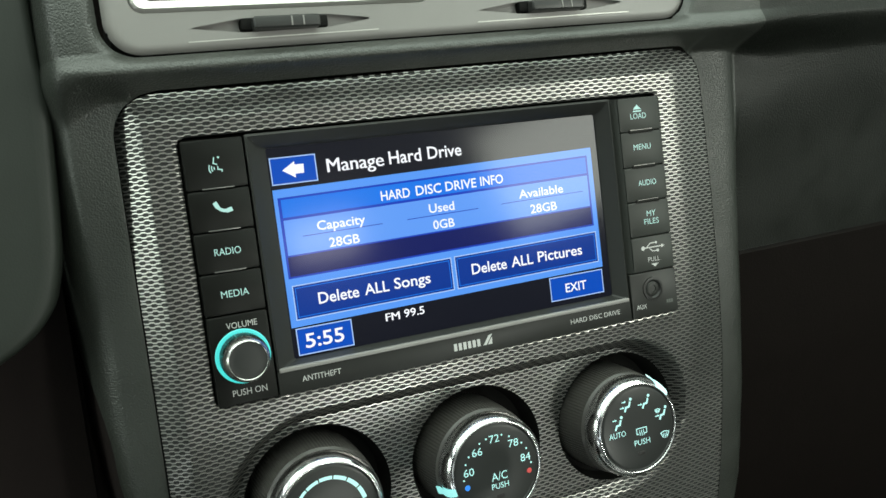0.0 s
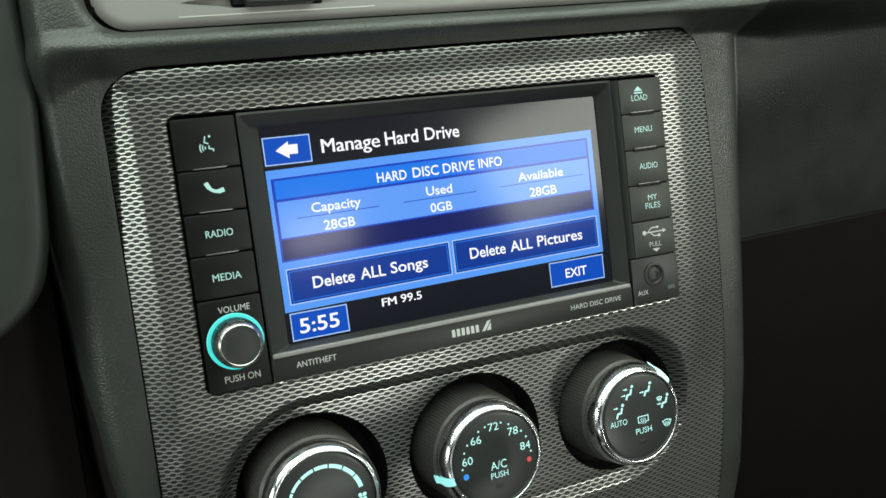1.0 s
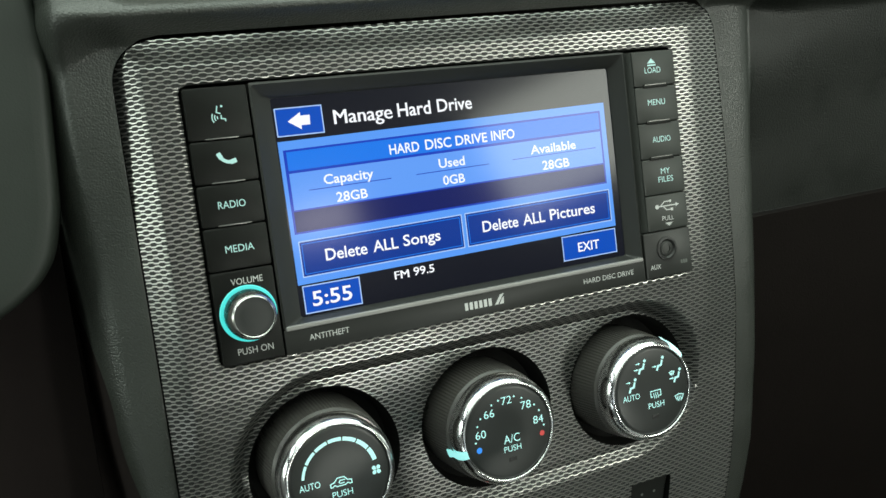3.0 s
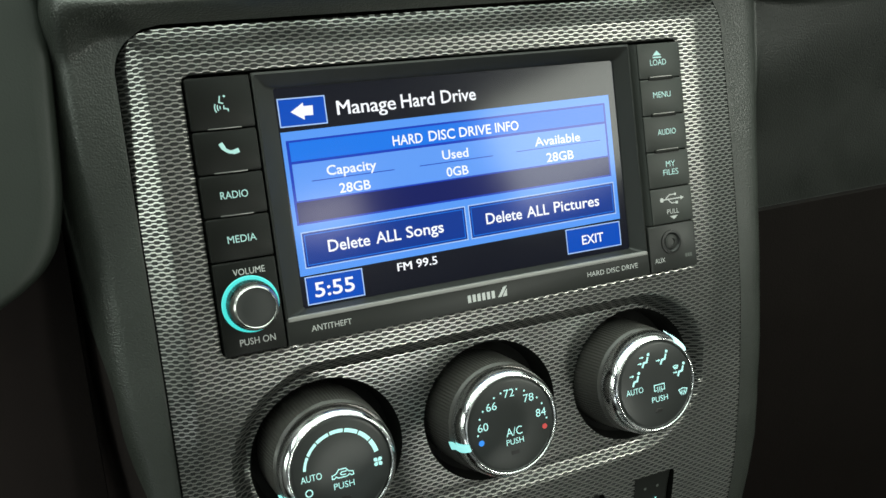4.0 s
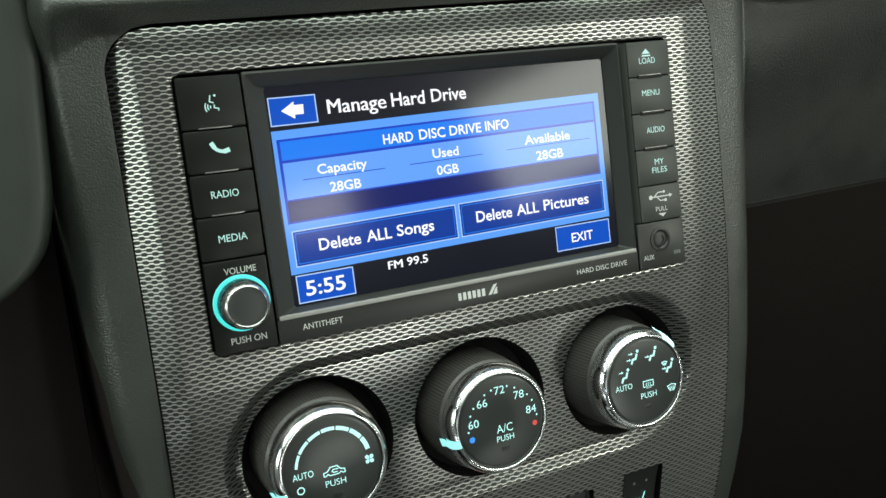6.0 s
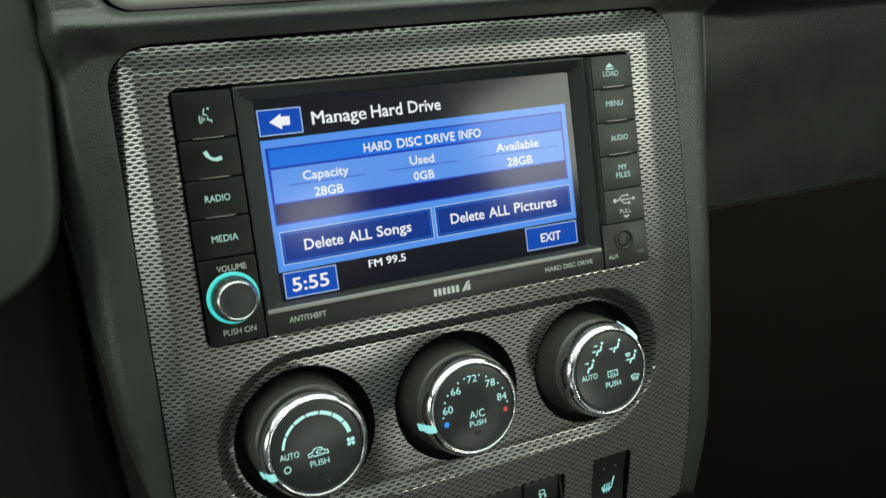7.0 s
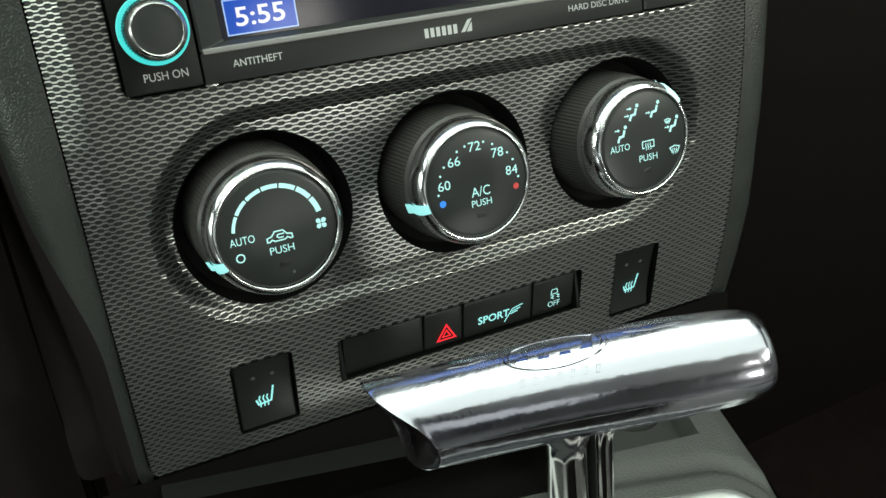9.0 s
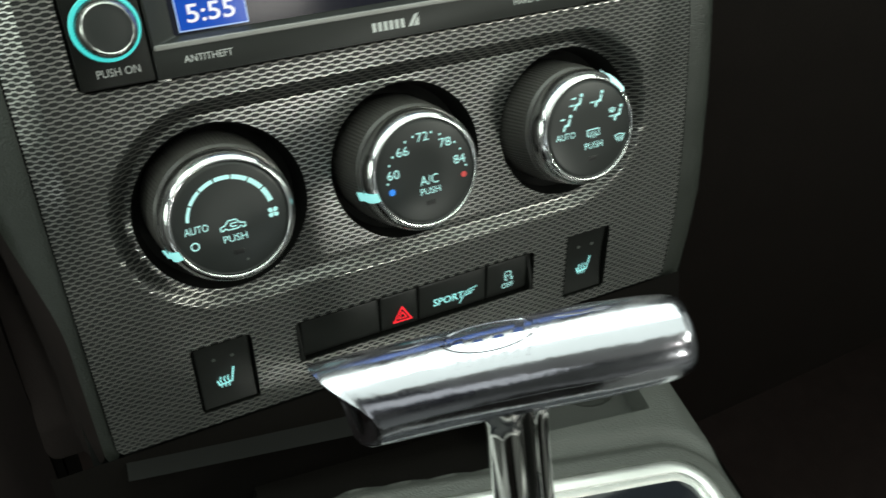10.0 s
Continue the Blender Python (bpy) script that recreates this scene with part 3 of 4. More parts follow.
# ---- radio ----
def build_radio():
    radio = thing("car_radio", (0, 0, 0), "black touchscreen car radio with lit buttons, screen on", "car radio")
    part("housing", *box(-105.6, 103.0, 7.0, 60, -50.9, 48.4, 0.6), RADIO_BLACK, radio)
    # centre frame with sloped sides down to the screen
    part("lower_band", *slab(outline(-82.6, 76.8, -50.6, -41.4, 0.6), 0.0, 8, 0.4), RADIO_BEZEL, radio)

    def ring(x0, x1, z0, z1, r, y):
        return [(x, y, z) for x, z in outline(x0, x1, z0, z1, r, 4)]
    part("screen_frame", *loops([ring(-82.4, 76.6, -41.3, 47.8, 0.5, 8), ring(-82.4, 76.6, -41.3, 47.8, 0.5, 0.4), ring(-81.6, 75.8, -40.7, 47.0, 0.8, 0.0), ring(-78.0, 73.2, -39.8, 43.4, 1.0, 3.0), ring(-74.4, 71.2, -38.8, 42.2, 1.0, 5.0), ring(-74.2, 71.0, -38.6, 42.0, 1.0, 6.4)]), RADIO_BEZEL, radio, "dark grey bevelled screen frame", sharp=20)
    # Lighter strip painted as the light caught on the frame's lower slope
    part("frame_edge_highlight", *box(-81.8, 76.2, -0.5, 1.6, -41.9, -40.2, 0.6, 3), VENT_GREY, radio, "satin grey lower frame edge")

    # left keys
    seams = (47.6, 29.2, 14.0, -1.0, -16.6, -50.6)
    for k in range(5):
        key = part("key", *slab(outline(-105.2, -83.2, seams[k + 1] + 0.25, seams[k] - 0.25, 0.7, 3), 0.0, 8, 0.5), RADIO_BLACK, radio)
        z = (seams[k] + seams[k + 1]) / 2
        if k == 0:
            x, q = -93.8, 37.4
            icon = [circle(x + 1.1, q + 3.2, 0.42, 12)]
            icon += ribbon([(x - 0.4, q + 3.4), (x - 0.9, q + 1.2), (x + 0.5, q + 0.7)], 0.42) + ribbon([(x + 0.6, q + 0.1), (x + 0.5, q - 1.0), (x + 1.9, q - 1.3), (x + 1.9, q - 2.1)], 0.42)
            for r in (0.9, 1.8, 2.7):
                icon += ribbon(arc(x + 0.1, q - 0.6, r, 150, 215, 6), 0.4)
            part("voice_icon", *flat(icon, -0.06), LIT_SOFT, key, sharp=0)
        elif k == 1:
            x, q = -93.4, 21.6
            part("phone_icon", *flat(ribbon(arc(x + 1.2, q + 3.6, 4.0, 200, 280, 10), 1.2), -0.06), LIT_SOFT, key, sharp=0)
            part("phone_icon", *flat(ribbon([(x - 2.9, q + 3.0), (x - 1.9, q + 1.0)], 1.6) + ribbon([(x + 1.0, q - 0.5), (x + 3.2, q + 0.1)], 1.6), -0.09), LIT_SOFT, key, sharp=0)
        elif k < 4:
            a, b, zz = ((-98.9, -89.3, 5.3), (-98.7, -88.6, -10.3))[k - 2]
            writing("legend", ("RADIO", "MEDIA")[k - 2], a, b, zz, zz + 2.6, -0.06, LIT_SOFT, key)
        if k < 3:
            part("indicator", *box(-99.8, -88.3, -0.45, 0.6, seams[k + 1] + 0.2, seams[k + 1] + 0.65, 0.15), BAR_DARK, key, "thin silver bar")
        if k == 4:
            writing("legend", "VOLUME", -98.6, -87.3, -21.9, -19.6, -0.06, PRINT_GREY, key)
            writing("legend", "PUSH ON", -99.7, -87.0, -47.0, -44.6, -0.06, PRINT_GREY, key)
    # right keys
    seams = (47.6, 32.5, 16.9, 1.4, -14.4, -30.2, -50.6)
    legends = ((("LOAD", 38.1),), (("MENU", 24.4),), (("AUDIO", 8.4),), (("MY", -5.5), ("FILES", -9.1)), (("PULL", -26.0),), (("AUX", -46.6),))
    widths = {"LOAD": (86.6, 94.9), "MENU": (86.7, 95.8), "AUDIO": (87.3, 96.9), "MY": (90.1, 94.9), "FILES": (88.4, 96.3), "PULL": (88.5, 94.8), "AUX": (79.9, 85.3)}
    for k in range(6):
        key = part("key", *slab(outline(80.6 if k < 5 else 77.6, 102.4, seams[k + 1] + 0.2, seams[k] - 0.2, 0.6, 3), 0.0, 8, 0.5), BUTTON_GREY if k < 5 else RADIO_BEZEL, radio, "dark grey key")
        for word, z in legends[k]:
            writing("legend", word, *widths[word], z, z + (2.5 if k < 4 else 2.1), -0.06, LIT_SOFT if k < 4 else PRINT_GREY, key)
        if k == 0:
            part("eject_icon", *flat([[(88.2, 42.2), (92.6, 42.2), (90.4, 44.3)], rect(88.2, 92.6, 41.1, 41.7)], -0.06), LIT_SOFT, key, sharp=0)
        if k < 3:
            part("indicator", *box(84.9, 97.7, -0.45, 0.6, seams[k + 1] - 0.7, seams[k + 1] + 1.1, 0.5), RADIO_BLACK, key, "black pill bar")
            part("indicator_edge", *flat(ribbon([(85.6, seams[k + 1] + 0.75), (97.0, seams[k + 1] + 0.75)], 0.2), -0.5), BAR_DARK, key)
        if k == 4:
            x, z = 91.9, -19.6
            icon = ribbon([(x - 5.4, z), (x + 4.6, z)], 0.5) + [circle(x - 5.6, z, 1.0, 12)] + [[(x + 4.3, z - 0.9), (x + 6.2, z), (x + 4.3, z + 0.9)]]
            part("usb_icon", *flat(icon, -0.06), PRINT_GREY, key, sharp=0)
            part("usb_icon", *flat(ribbon([(x - 3.6, z + 0.3), (x - 1.6, z + 1.9), (x + 1.0, z + 1.9)], 0.45) + [circle(x + 1.6, z + 1.9, 0.6, 10)] + ribbon([(x - 2.2, z - 0.3), (x - 0.6, z - 1.8), (x + 2.0, z - 1.8)], 0.45) + [rect(x + 1.6, x + 2.8, z - 2.4, z - 1.2)], -0.08), PRINT_GREY, key, sharp=0)
            part("pull_arrow", *flat([[(89.8, -27.0), (94.0, -27.0), (91.9, -28.6)]], -0.06), PRINT_GREY, key, sharp=0)
        if k == 5:
            jack = part("aux_jack", *loops(lathe([(5.3, 0.2), (5.2, -0.5), (4.2, -0.7), (3.4, 0.0)], 89.2, -38.2, 32)), RUBBER, key, "round black audio jack")
            part("jack_socket", *loops(lathe([(3.4, 0.0), (2.6, -0.5), (1.7, -0.5), (1.6, 3)], 89.2, -38.2, 32), cap_last=True), RADIO_BEZEL, jack)
            part("model_mark", *flat([rect(96.2 + i * 1.25, 97.2 + i * 1.25, -46.0, -44.4) for i in range(3)], -0.06), PRINT_DIM, key, sharp=0)
    part("key_flank", [(80.3, 0.3, 47.4), (80.3, 0.3, -29.9), (77.5, 3.6, -29.9), (77.5, 3.6, 47.4)], [[0, 1, 2, 3]], BUTTON_GREY, radio, "sloped side of the key column", sharp=0)
    # volume knob with its lit ring
    knob = part("volume_knob", *loops(lathe([(8.7, 0.5), (8.6, -6.0), (8.5, -7.4), (8.25, -8.8), (7.9, -9.8), (7.45, -10.5), (7.0, -10.9), (6.75, -10.7)], -94.0, -32.6, 96, [0.2, 0.2, 0.0, 0, 0, 0, 0, 0]), cap_last=False), KNOB_SATIN, radio, "black knob with chrome rim")
    part("lit_ring", *loops(lathe([(8.4, -0.1), (9.9, -0.3), (10.3, 0.1)], -94.0, -32.6, 64)), LIT_RING, knob, "glowing turquoise ring")
    part("cap", *loops(lathe([(6.8, -10.75), (6.4, -10.7), (4.6, -10.8), (2.5, -10.9), (0.3, -10.9)], -94.0, -32.6, 48), cap_last=True), KNOB_FACE, knob, "dark domed cap")
    part("knurled_band", *loops(lathe([(8.9, -0.6), (8.8, -6.2)], -94.0, -32.6, 120, [0.3, 0.3])), RUBBER, knob)
    # printing on the band
    writing("legend", "ANTITHEFT", -73.6, -58.2, -46.7, -44.5, -0.06, PRINT_GREY, radio)
    writing("legend", "HARD DISC DRIVE", 45.3, 70.7, -46.6, -44.5, -0.06, PRINT_GREY, radio)
    part("maker_mark", *flat([rect(-10.3 + i * 2.1, -8.9 + i * 2.1, -47.6, -44.6) for i in range(6)] + [[(2.9, -47.6), (4.4, -47.6), (7.4, -43.4), (5.6, -43.8)], [(5.0, -47.6), (7.0, -47.6), (7.2, -44.6), (6.2, -45.6)]], -0.06), PRINT_GREY, radio, "plain grey maker's mark", sharp=0)
    part("scratch_tab", *box(-82.6, -79.0, 0.5, 3, -51.2, -50.6, 0.1), BAR_SILVER, radio)

    # screen
    y = 5.5
    screen = part("screen", *box(-75.5, 72.5, y, 8, -40.0, 43.0), UI_BLACK, radio, "lit colour display", sharp=0)

    def lean(x, z):
        """The display sits a little askew in its frame."""
        return (x, z + 0.012 * x)

    def area(name, x0, x1, z0, z1, lift, mat):
        return part(name, *flat([[lean(*p) for p in rect(x0, x1, z0, z1)]], y - lift), mat, screen, sharp=0)

    def framed(name, x0, x1, z0, z1, lift, mat, askew=True, inner=0.0):
        edge = [lean(*p) if askew else p for p in rect(x0, x1, z0, z1)]
        ob = part(name, *flat([edge], y - lift), mat, screen, sharp=0)
        part("edge", *flat(ribbon(edge, 0.42, True), y - lift - 0.02), UI_EDGE, ob, sharp=0)
        if inner:
            dark = [lean(*p) if askew else p for p in rect(x0 + inner, x1 - inner, z0 + inner, z1 - inner)]
            part("inner_line", *flat(ribbon(dark, 0.3, True), y - lift - 0.02), UI_HEAD, ob, sharp=0)
    area("window_area", -73.8, 67.8, -25.9, 27.2, 0.03, UI_PANEL)
    area("info_outline", -72.3, 65.5, -7.1, 24.0, 0.06, UI_LINE)
    area("header_bar", -71.2, 64.6, 16.3, 23.2, 0.09, UI_HEAD)
    area("value_area", -71.2, 64.6, 1.8, 15.3, 0.09, UI_ROW)
    area("dark_band", -71.5, 64.8, -6.4, 1.2, 0.09, UI_BAND)
    framed("button_area", -71.3, -4.7, -23.2, -10.0, 0.06, UI_BUTTON, inner=1.0)
    framed("button_area", -3.0, 65.9, -23.2, -9.9, 0.06, UI_BUTTON, inner=1.0)
    framed("clock_area", -72.2, -50.2, -37.7, -27.5, 0.06, UI_BOX, False)
    framed("exit_area", 40.3, 67.0, -36.3, -26.2, 0.06, UI_BOX, False)
    framed("back_area", -73.3, -55.8, 28.2, 38.2, 0.06, UI_BOX, False)
    for x0, x1, z in ((-64.6, -32.0, 8.4), (-21.5, 10.4, 8.4), (21.2, 61.6, 8.7)):
        area("divider", x0, x1, z - 0.16, z + 0.16, 0.12, UI_LINE)
    part("back_arrow", *flat([[(-69.0, 33.3), (-64.0, 36.4), (-64.0, 35.1), (-60.5, 35.1), (-60.7, 31.6), (-64.0, 31.6), (-64.1, 30.1)]], y - 0.1), UI_TEXT, screen, sharp=0)
    words = (("Manage", -51.6, -28.4, 30.7, 36.0), ("Hard", -26.0, -12.1, 30.9, 36.2), ("Drive", -9.3, 5.8, 31.2, 36.3),
             ("HARD", -31.3, -18.9, 17.0, 20.9), ("DISC", -16.3, -5.1, 17.2, 21.2), ("DRIVE", -3.2, 10.8, 17.4, 21.3), ("INFO", 12.7, 23.4, 17.6, 21.5),
             ("Capacity", -58.6, -39.0, 9.0, 12.7), ("28GB", -54.6, -42.3, 1.9, 5.6), ("Used", -11.6, -0.3, 9.4, 13.1), ("0GB", -10.6, -1.1, 2.6, 6.3), ("Available", 30.0, 51.8, 10.1, 13.8), ("28GB", 34.8, 47.8, 3.1, 6.9),
             ("Delete", -61.9, -45.4, -19.3, -14.7), ("ALL", -43.0, -32.7, -19.1, -14.6), ("Songs", -30.5, -14.7, -18.8, -14.3), ("Delete", 4.1, 20.5, -18.5, -13.9), ("ALL", 22.8, 33.3, -18.4, -13.8), ("Pictures", 35.7, 58.0, -18.1, -13.5),
             ("FM", -35.9, -30.0, -31.0, -27.8), ("99.5", -27.9, -19.0, -30.8, -27.5), ("5:55", -69.2, -53.7, -35.4, -29.7), ("EXIT", 47.7, 58.4, -33.5, -29.5))
    for word, x0, x1, z0, z1 in words:
        writing("text", word, x0, x1, z0, z1, y - 0.14, UI_TEXT, screen, bold=0.0 if "M" in word else 0.014)
        if "M" in word:
            writing("text", word, x0 + 0.25, x1 + 0.25, z0, z1, y - 0.16, UI_TEXT, screen)


build_radio()


# ---- climate knobs ----
def build_knobs():
    base = thing("climate_knob", (KNOBS[0][0], -7, KNOBS[0][1]), "black ribbed fan knob with chrome ring, lit dial", "knob", "climate knobs")
    cx, cz = KNOBS[0]
    part("skirt", *loops(lathe([(24.6, 27), (24.2, 14), (23.5, 5.0), (23.1, 2.6), (22.0, 1.4)], cx, cz, 220, [0.35, 0.35, 0.3, 0.1, 0])), SKIRT, base, "ribbed black skirt", sharp=10)
    part("chrome_ring", *loops(lathe([(21.7, 2.2), (22.2, 1.4), (22.45, 0.2), (22.55, -1.2), (22.5, -2.6), (22.3, -4.0), (21.95, -5.2), (21.5, -6.2), (20.95, -7.0), (20.4, -7.6), (19.9, -7.95), (19.5, -8.0), (19.25, -7.7), (19.2, -6.2)], cx, cz, 96)), CHROME, base, "polished chrome ring", sharp=60)
    part("dial", *loops(lathe([(19.1, -6.2), (19.05, -7.0), (18.6, -7.45), (17.6, -7.72), (8.0, -7.8), (0.4, -7.8)], cx, cz, 72), cap_last=True), KNOB_FACE, base, "dark domed dial")
    part("lamp_window", *box(cx - 1.6, cx + 2.0, -7.95, -7.5, cz - 12.2, cz - 10.5, 0.2), RUBBER, base, "small unlit lamp window")
    out = [base]
    for k, words in ((1, "black ribbed temperature knob with chrome ring, numbered dial"), (2, "black ribbed airflow knob with chrome ring, lit symbols")):
        ob = copy_thing(base, STACK @ Matrix.Translation(Vector((KNOBS[k][0], -7, KNOBS[k][1])) * 0.001))
        ORIGIN[ob] = Vector((KNOBS[k][0], -7, KNOBS[k][1]))
        tagged(ob, words)
        out.append(ob)
    y = -7.95

    def pointer(ob, k, deg, wide, mat):
        cx, cz = KNOBS[k]
        rows = []
        for r, yy in ((24.0, 2.6), (23.0, 0.4), (22.95, -2.4), (22.7, -4.3), (22.2, -5.8), (21.5, -7.0), (20.6, -8.0), (19.7, -8.3)):
            rows.append([(cx + r * math.cos(radians(deg + a)), yy, cz + r * math.sin(radians(deg + a))) for a in (-wide, -wide / 2, 0, wide / 2, wide)])
        part("pointer", *loops(rows, closed=False), mat, ob, "glowing pointer")
    pointer(out[0], 0, 203, 4.4, LIT_CYAN)
    pointer(out[1], 1, 194, 4.4, LIT_CYAN)
    pointer(out[2], 2, 46, 10, LIT_POINTER)

    # fan knob
    cx, cz = KNOBS[0]
    for i in range(7):
        a0 = 171 - i * 23.0
        pts = arc(cx, cz, 14.0, a0, a0 - 20.9, 8)
        part("scale_bar", *flat(ribbon(pts, 1.05 + 0.11 * i), y), LIT_WHITE, out[0], sharp=0)
    fx, fz = cx + 13.8, cz - 1.0
    for a in (45, 135, 225, 315):
        c, q = math.cos(radians(a)), math.sin(radians(a))
        blade = [(fx + 0.15 * c, fz + 0.15 * q)] + [(fx + 1.25 * c + 0.78 * math.cos(radians(a + t)), fz + 1.25 * q + 0.78 * math.sin(radians(a + t))) for t in range(-120, 121, 30)]
        part("fan_icon", *flat([blade], y), LIT_WHITE, out[0], sharp=0)
    writing("legend", "AUTO", cx - 15.6, cx - 7.8, cz - 2.1, cz + 0.4, y, LIT_WHITE, out[0])
    part("off_ring", *flat(ribbon(circle(cx - 13.2, cz - 6.2, 1.25, 24), 0.42, True), y), LIT_WHITE, out[0], sharp=0)
    car = [(-4.0, -1.1), (-4.0, 0.1), (-2.5, 0.5), (-1.3, 1.9), (1.3, 1.9), (2.5, 0.5), (4.0, 0.2), (4.1, -1.1), (3.4, -1.2), (2.5, -0.6), (1.6, -1.2), (-1.6, -1.2), (-2.5, -0.6), (-3.3, -1.2)]
    part("recirculation_icon", *flat(ribbon([(cx - 0.1 + a, cz - 2.2 + b) for a, b in car], 0.42, True), y), LIT_WHITE, out[0], sharp=0)
    part("recirculation_arrow", *flat(ribbon([(cx + 1.5, cz - 1.4), (cx - 0.5, cz - 1.4), (cx - 0.9, cz - 2.0), (cx - 0.4, cz - 2.5), (cx + 1.2, cz - 2.5)], 0.4), y - 0.03), LIT_WHITE, out[0], sharp=0)
    writing("legend", "PUSH", cx - 3.9, cx + 3.9, cz - 7.5, cz - 5.1, y, LIT_WHITE, out[0])
    part("sensor_dot", *flat([circle(cx + 2.4, cz - 14.6, 0.5, 12)], y), PRINT_DIM, out[0], sharp=0)

    # temperature knob
    cx, cz = KNOBS[1]
    for word, a, b in (("60", -12.7, 1.8), ("66", -8.1, 9.2), ("72", 0.1, 13.0), ("78", 8.5, 9.3), ("84", 13.3, 2.1)):
        writing("number", word, cx + a - 2.3, cx + a + 2.3, cz + b - 1.6, cz + b + 1.6, y, LIT_WHITE, out[1])
    dots = [(-15.2, -1.0), (-13.7, 5.3), (-12.0, 8.1), (-6.6, 12.4), (-3.5, 13.6), (3.6, 13.8), (6.9, 12.4), (12.2, 8.4), (14.1, 5.6), (15.6, -0.8)]
    for a, b in dots:
        part("dot", *flat([circle(cx + a, cz + b, 0.42, 12)], y), LIT_WHITE, out[1], sharp=0)
    part("cold_dot", *flat([circle(cx - 14.0, cz - 4.3, 1.2, 20)], y), LIT_BLUE, out[1], "glowing blue dot", sharp=0)
    part("hot_dot", *flat([circle(cx + 14.4, cz - 4.0, 1.1, 20)], y), LIT_RED, out[1], "glowing red dot", sharp=0)
    writing("legend", "A/C", cx - 3.0, cx + 4.2, cz - 4.5, cz - 1.1, y, LIT_WHITE, out[1])
    writing("legend", "PUSH", cx - 3.3, cx + 4.4, cz - 8.0, cz - 5.6, y, LIT_WHITE, out[1])

    # airflow knob: bent bars with a round end, arrows
    cx, cz = KNOBS[2]

    def seat_icon(a, b, arrows):
        x, z = cx + a, cz + b
        polys = [circle(x + 2.3, z + 2.3, 0.72, 12)] + ribbon([(x + 1.9, z + 1.3), (x + 1.2, z - 0.8), (x - 0.4, z - 1.0), (x - 1.2, z - 2.9)], 0.95)
        part("airflow_icon", *flat(polys, y), LIT_WHITE, out[2], sharp=0)
        for dx, dz in arrows:
            part("airflow_arrow", *flat(ribbon([(x + dx - 1.3, z + dz), (x + dx, z + dz)], 0.45) + [[(x + dx, z + dz - 0.62), (x + dx + 1.0, z + dz), (x + dx, z + dz + 0.62)]], y - 0.03), LIT_WHITE, out[2], sharp=0)
    seat_icon(-10.8, 4.5, ((-1.1, 1.6),))
    seat_icon(-5.2, 11.6, ((-1.1, 1.6), (-2.2, -0.9)))
    seat_icon(4.2, 11.2, ((-2.2, -0.9),))
    seat_icon(12.6, 4.2, ((-2.2, -0.9),))

    def screen_icon(a, b, s, rounded):
        x, z = cx + a, cz + b
        shape = [(-1.5, -1.1), (-2.6, -1.1), (-2.6, 1.4), (2.6, 1.4), (2.6, -1.1), (1.5, -1.1)] if not rounded else [(-1.4, -1.4), (-2.6, 1.0), (0, 1.7), (2.6, 1.0), (1.4, -1.4)]
        part("defrost_icon", *flat(ribbon([(x + p * s, z + q * s) for p, q in shape], 0.42), y), LIT_WHITE, out[2], sharp=0)
        part("defrost_waves", *flat([q for i in (-1, 0, 1) for q in ribbon([(x + i * s, z - 2.0 * s), (x + (i + 0.22) * s, z - 1.1 * s), (x + (i - 0.22) * s, z - 0.2 * s), (x + i * s, z + 0.6 * s)], 0.34)], y - 0.03), LIT_WHITE, out[2], sharp=0)
    screen_icon(1.3, -1.5, 1.0, False)
    screen_icon(13.4, -5.7, 0.85, True)
    screen_icon(10.6, 5.6, 0.5, True)
    writing("legend", "AUTO", cx - 15.6, cx - 7.0, cz - 1.8, cz + 0.7, y, LIT_WHITE, out[2])
    writing("legend", "PUSH", cx - 3.0, cx + 5.2, cz - 7.5, cz - 5.0, y, LIT_WHITE, out[2])


build_knobs()


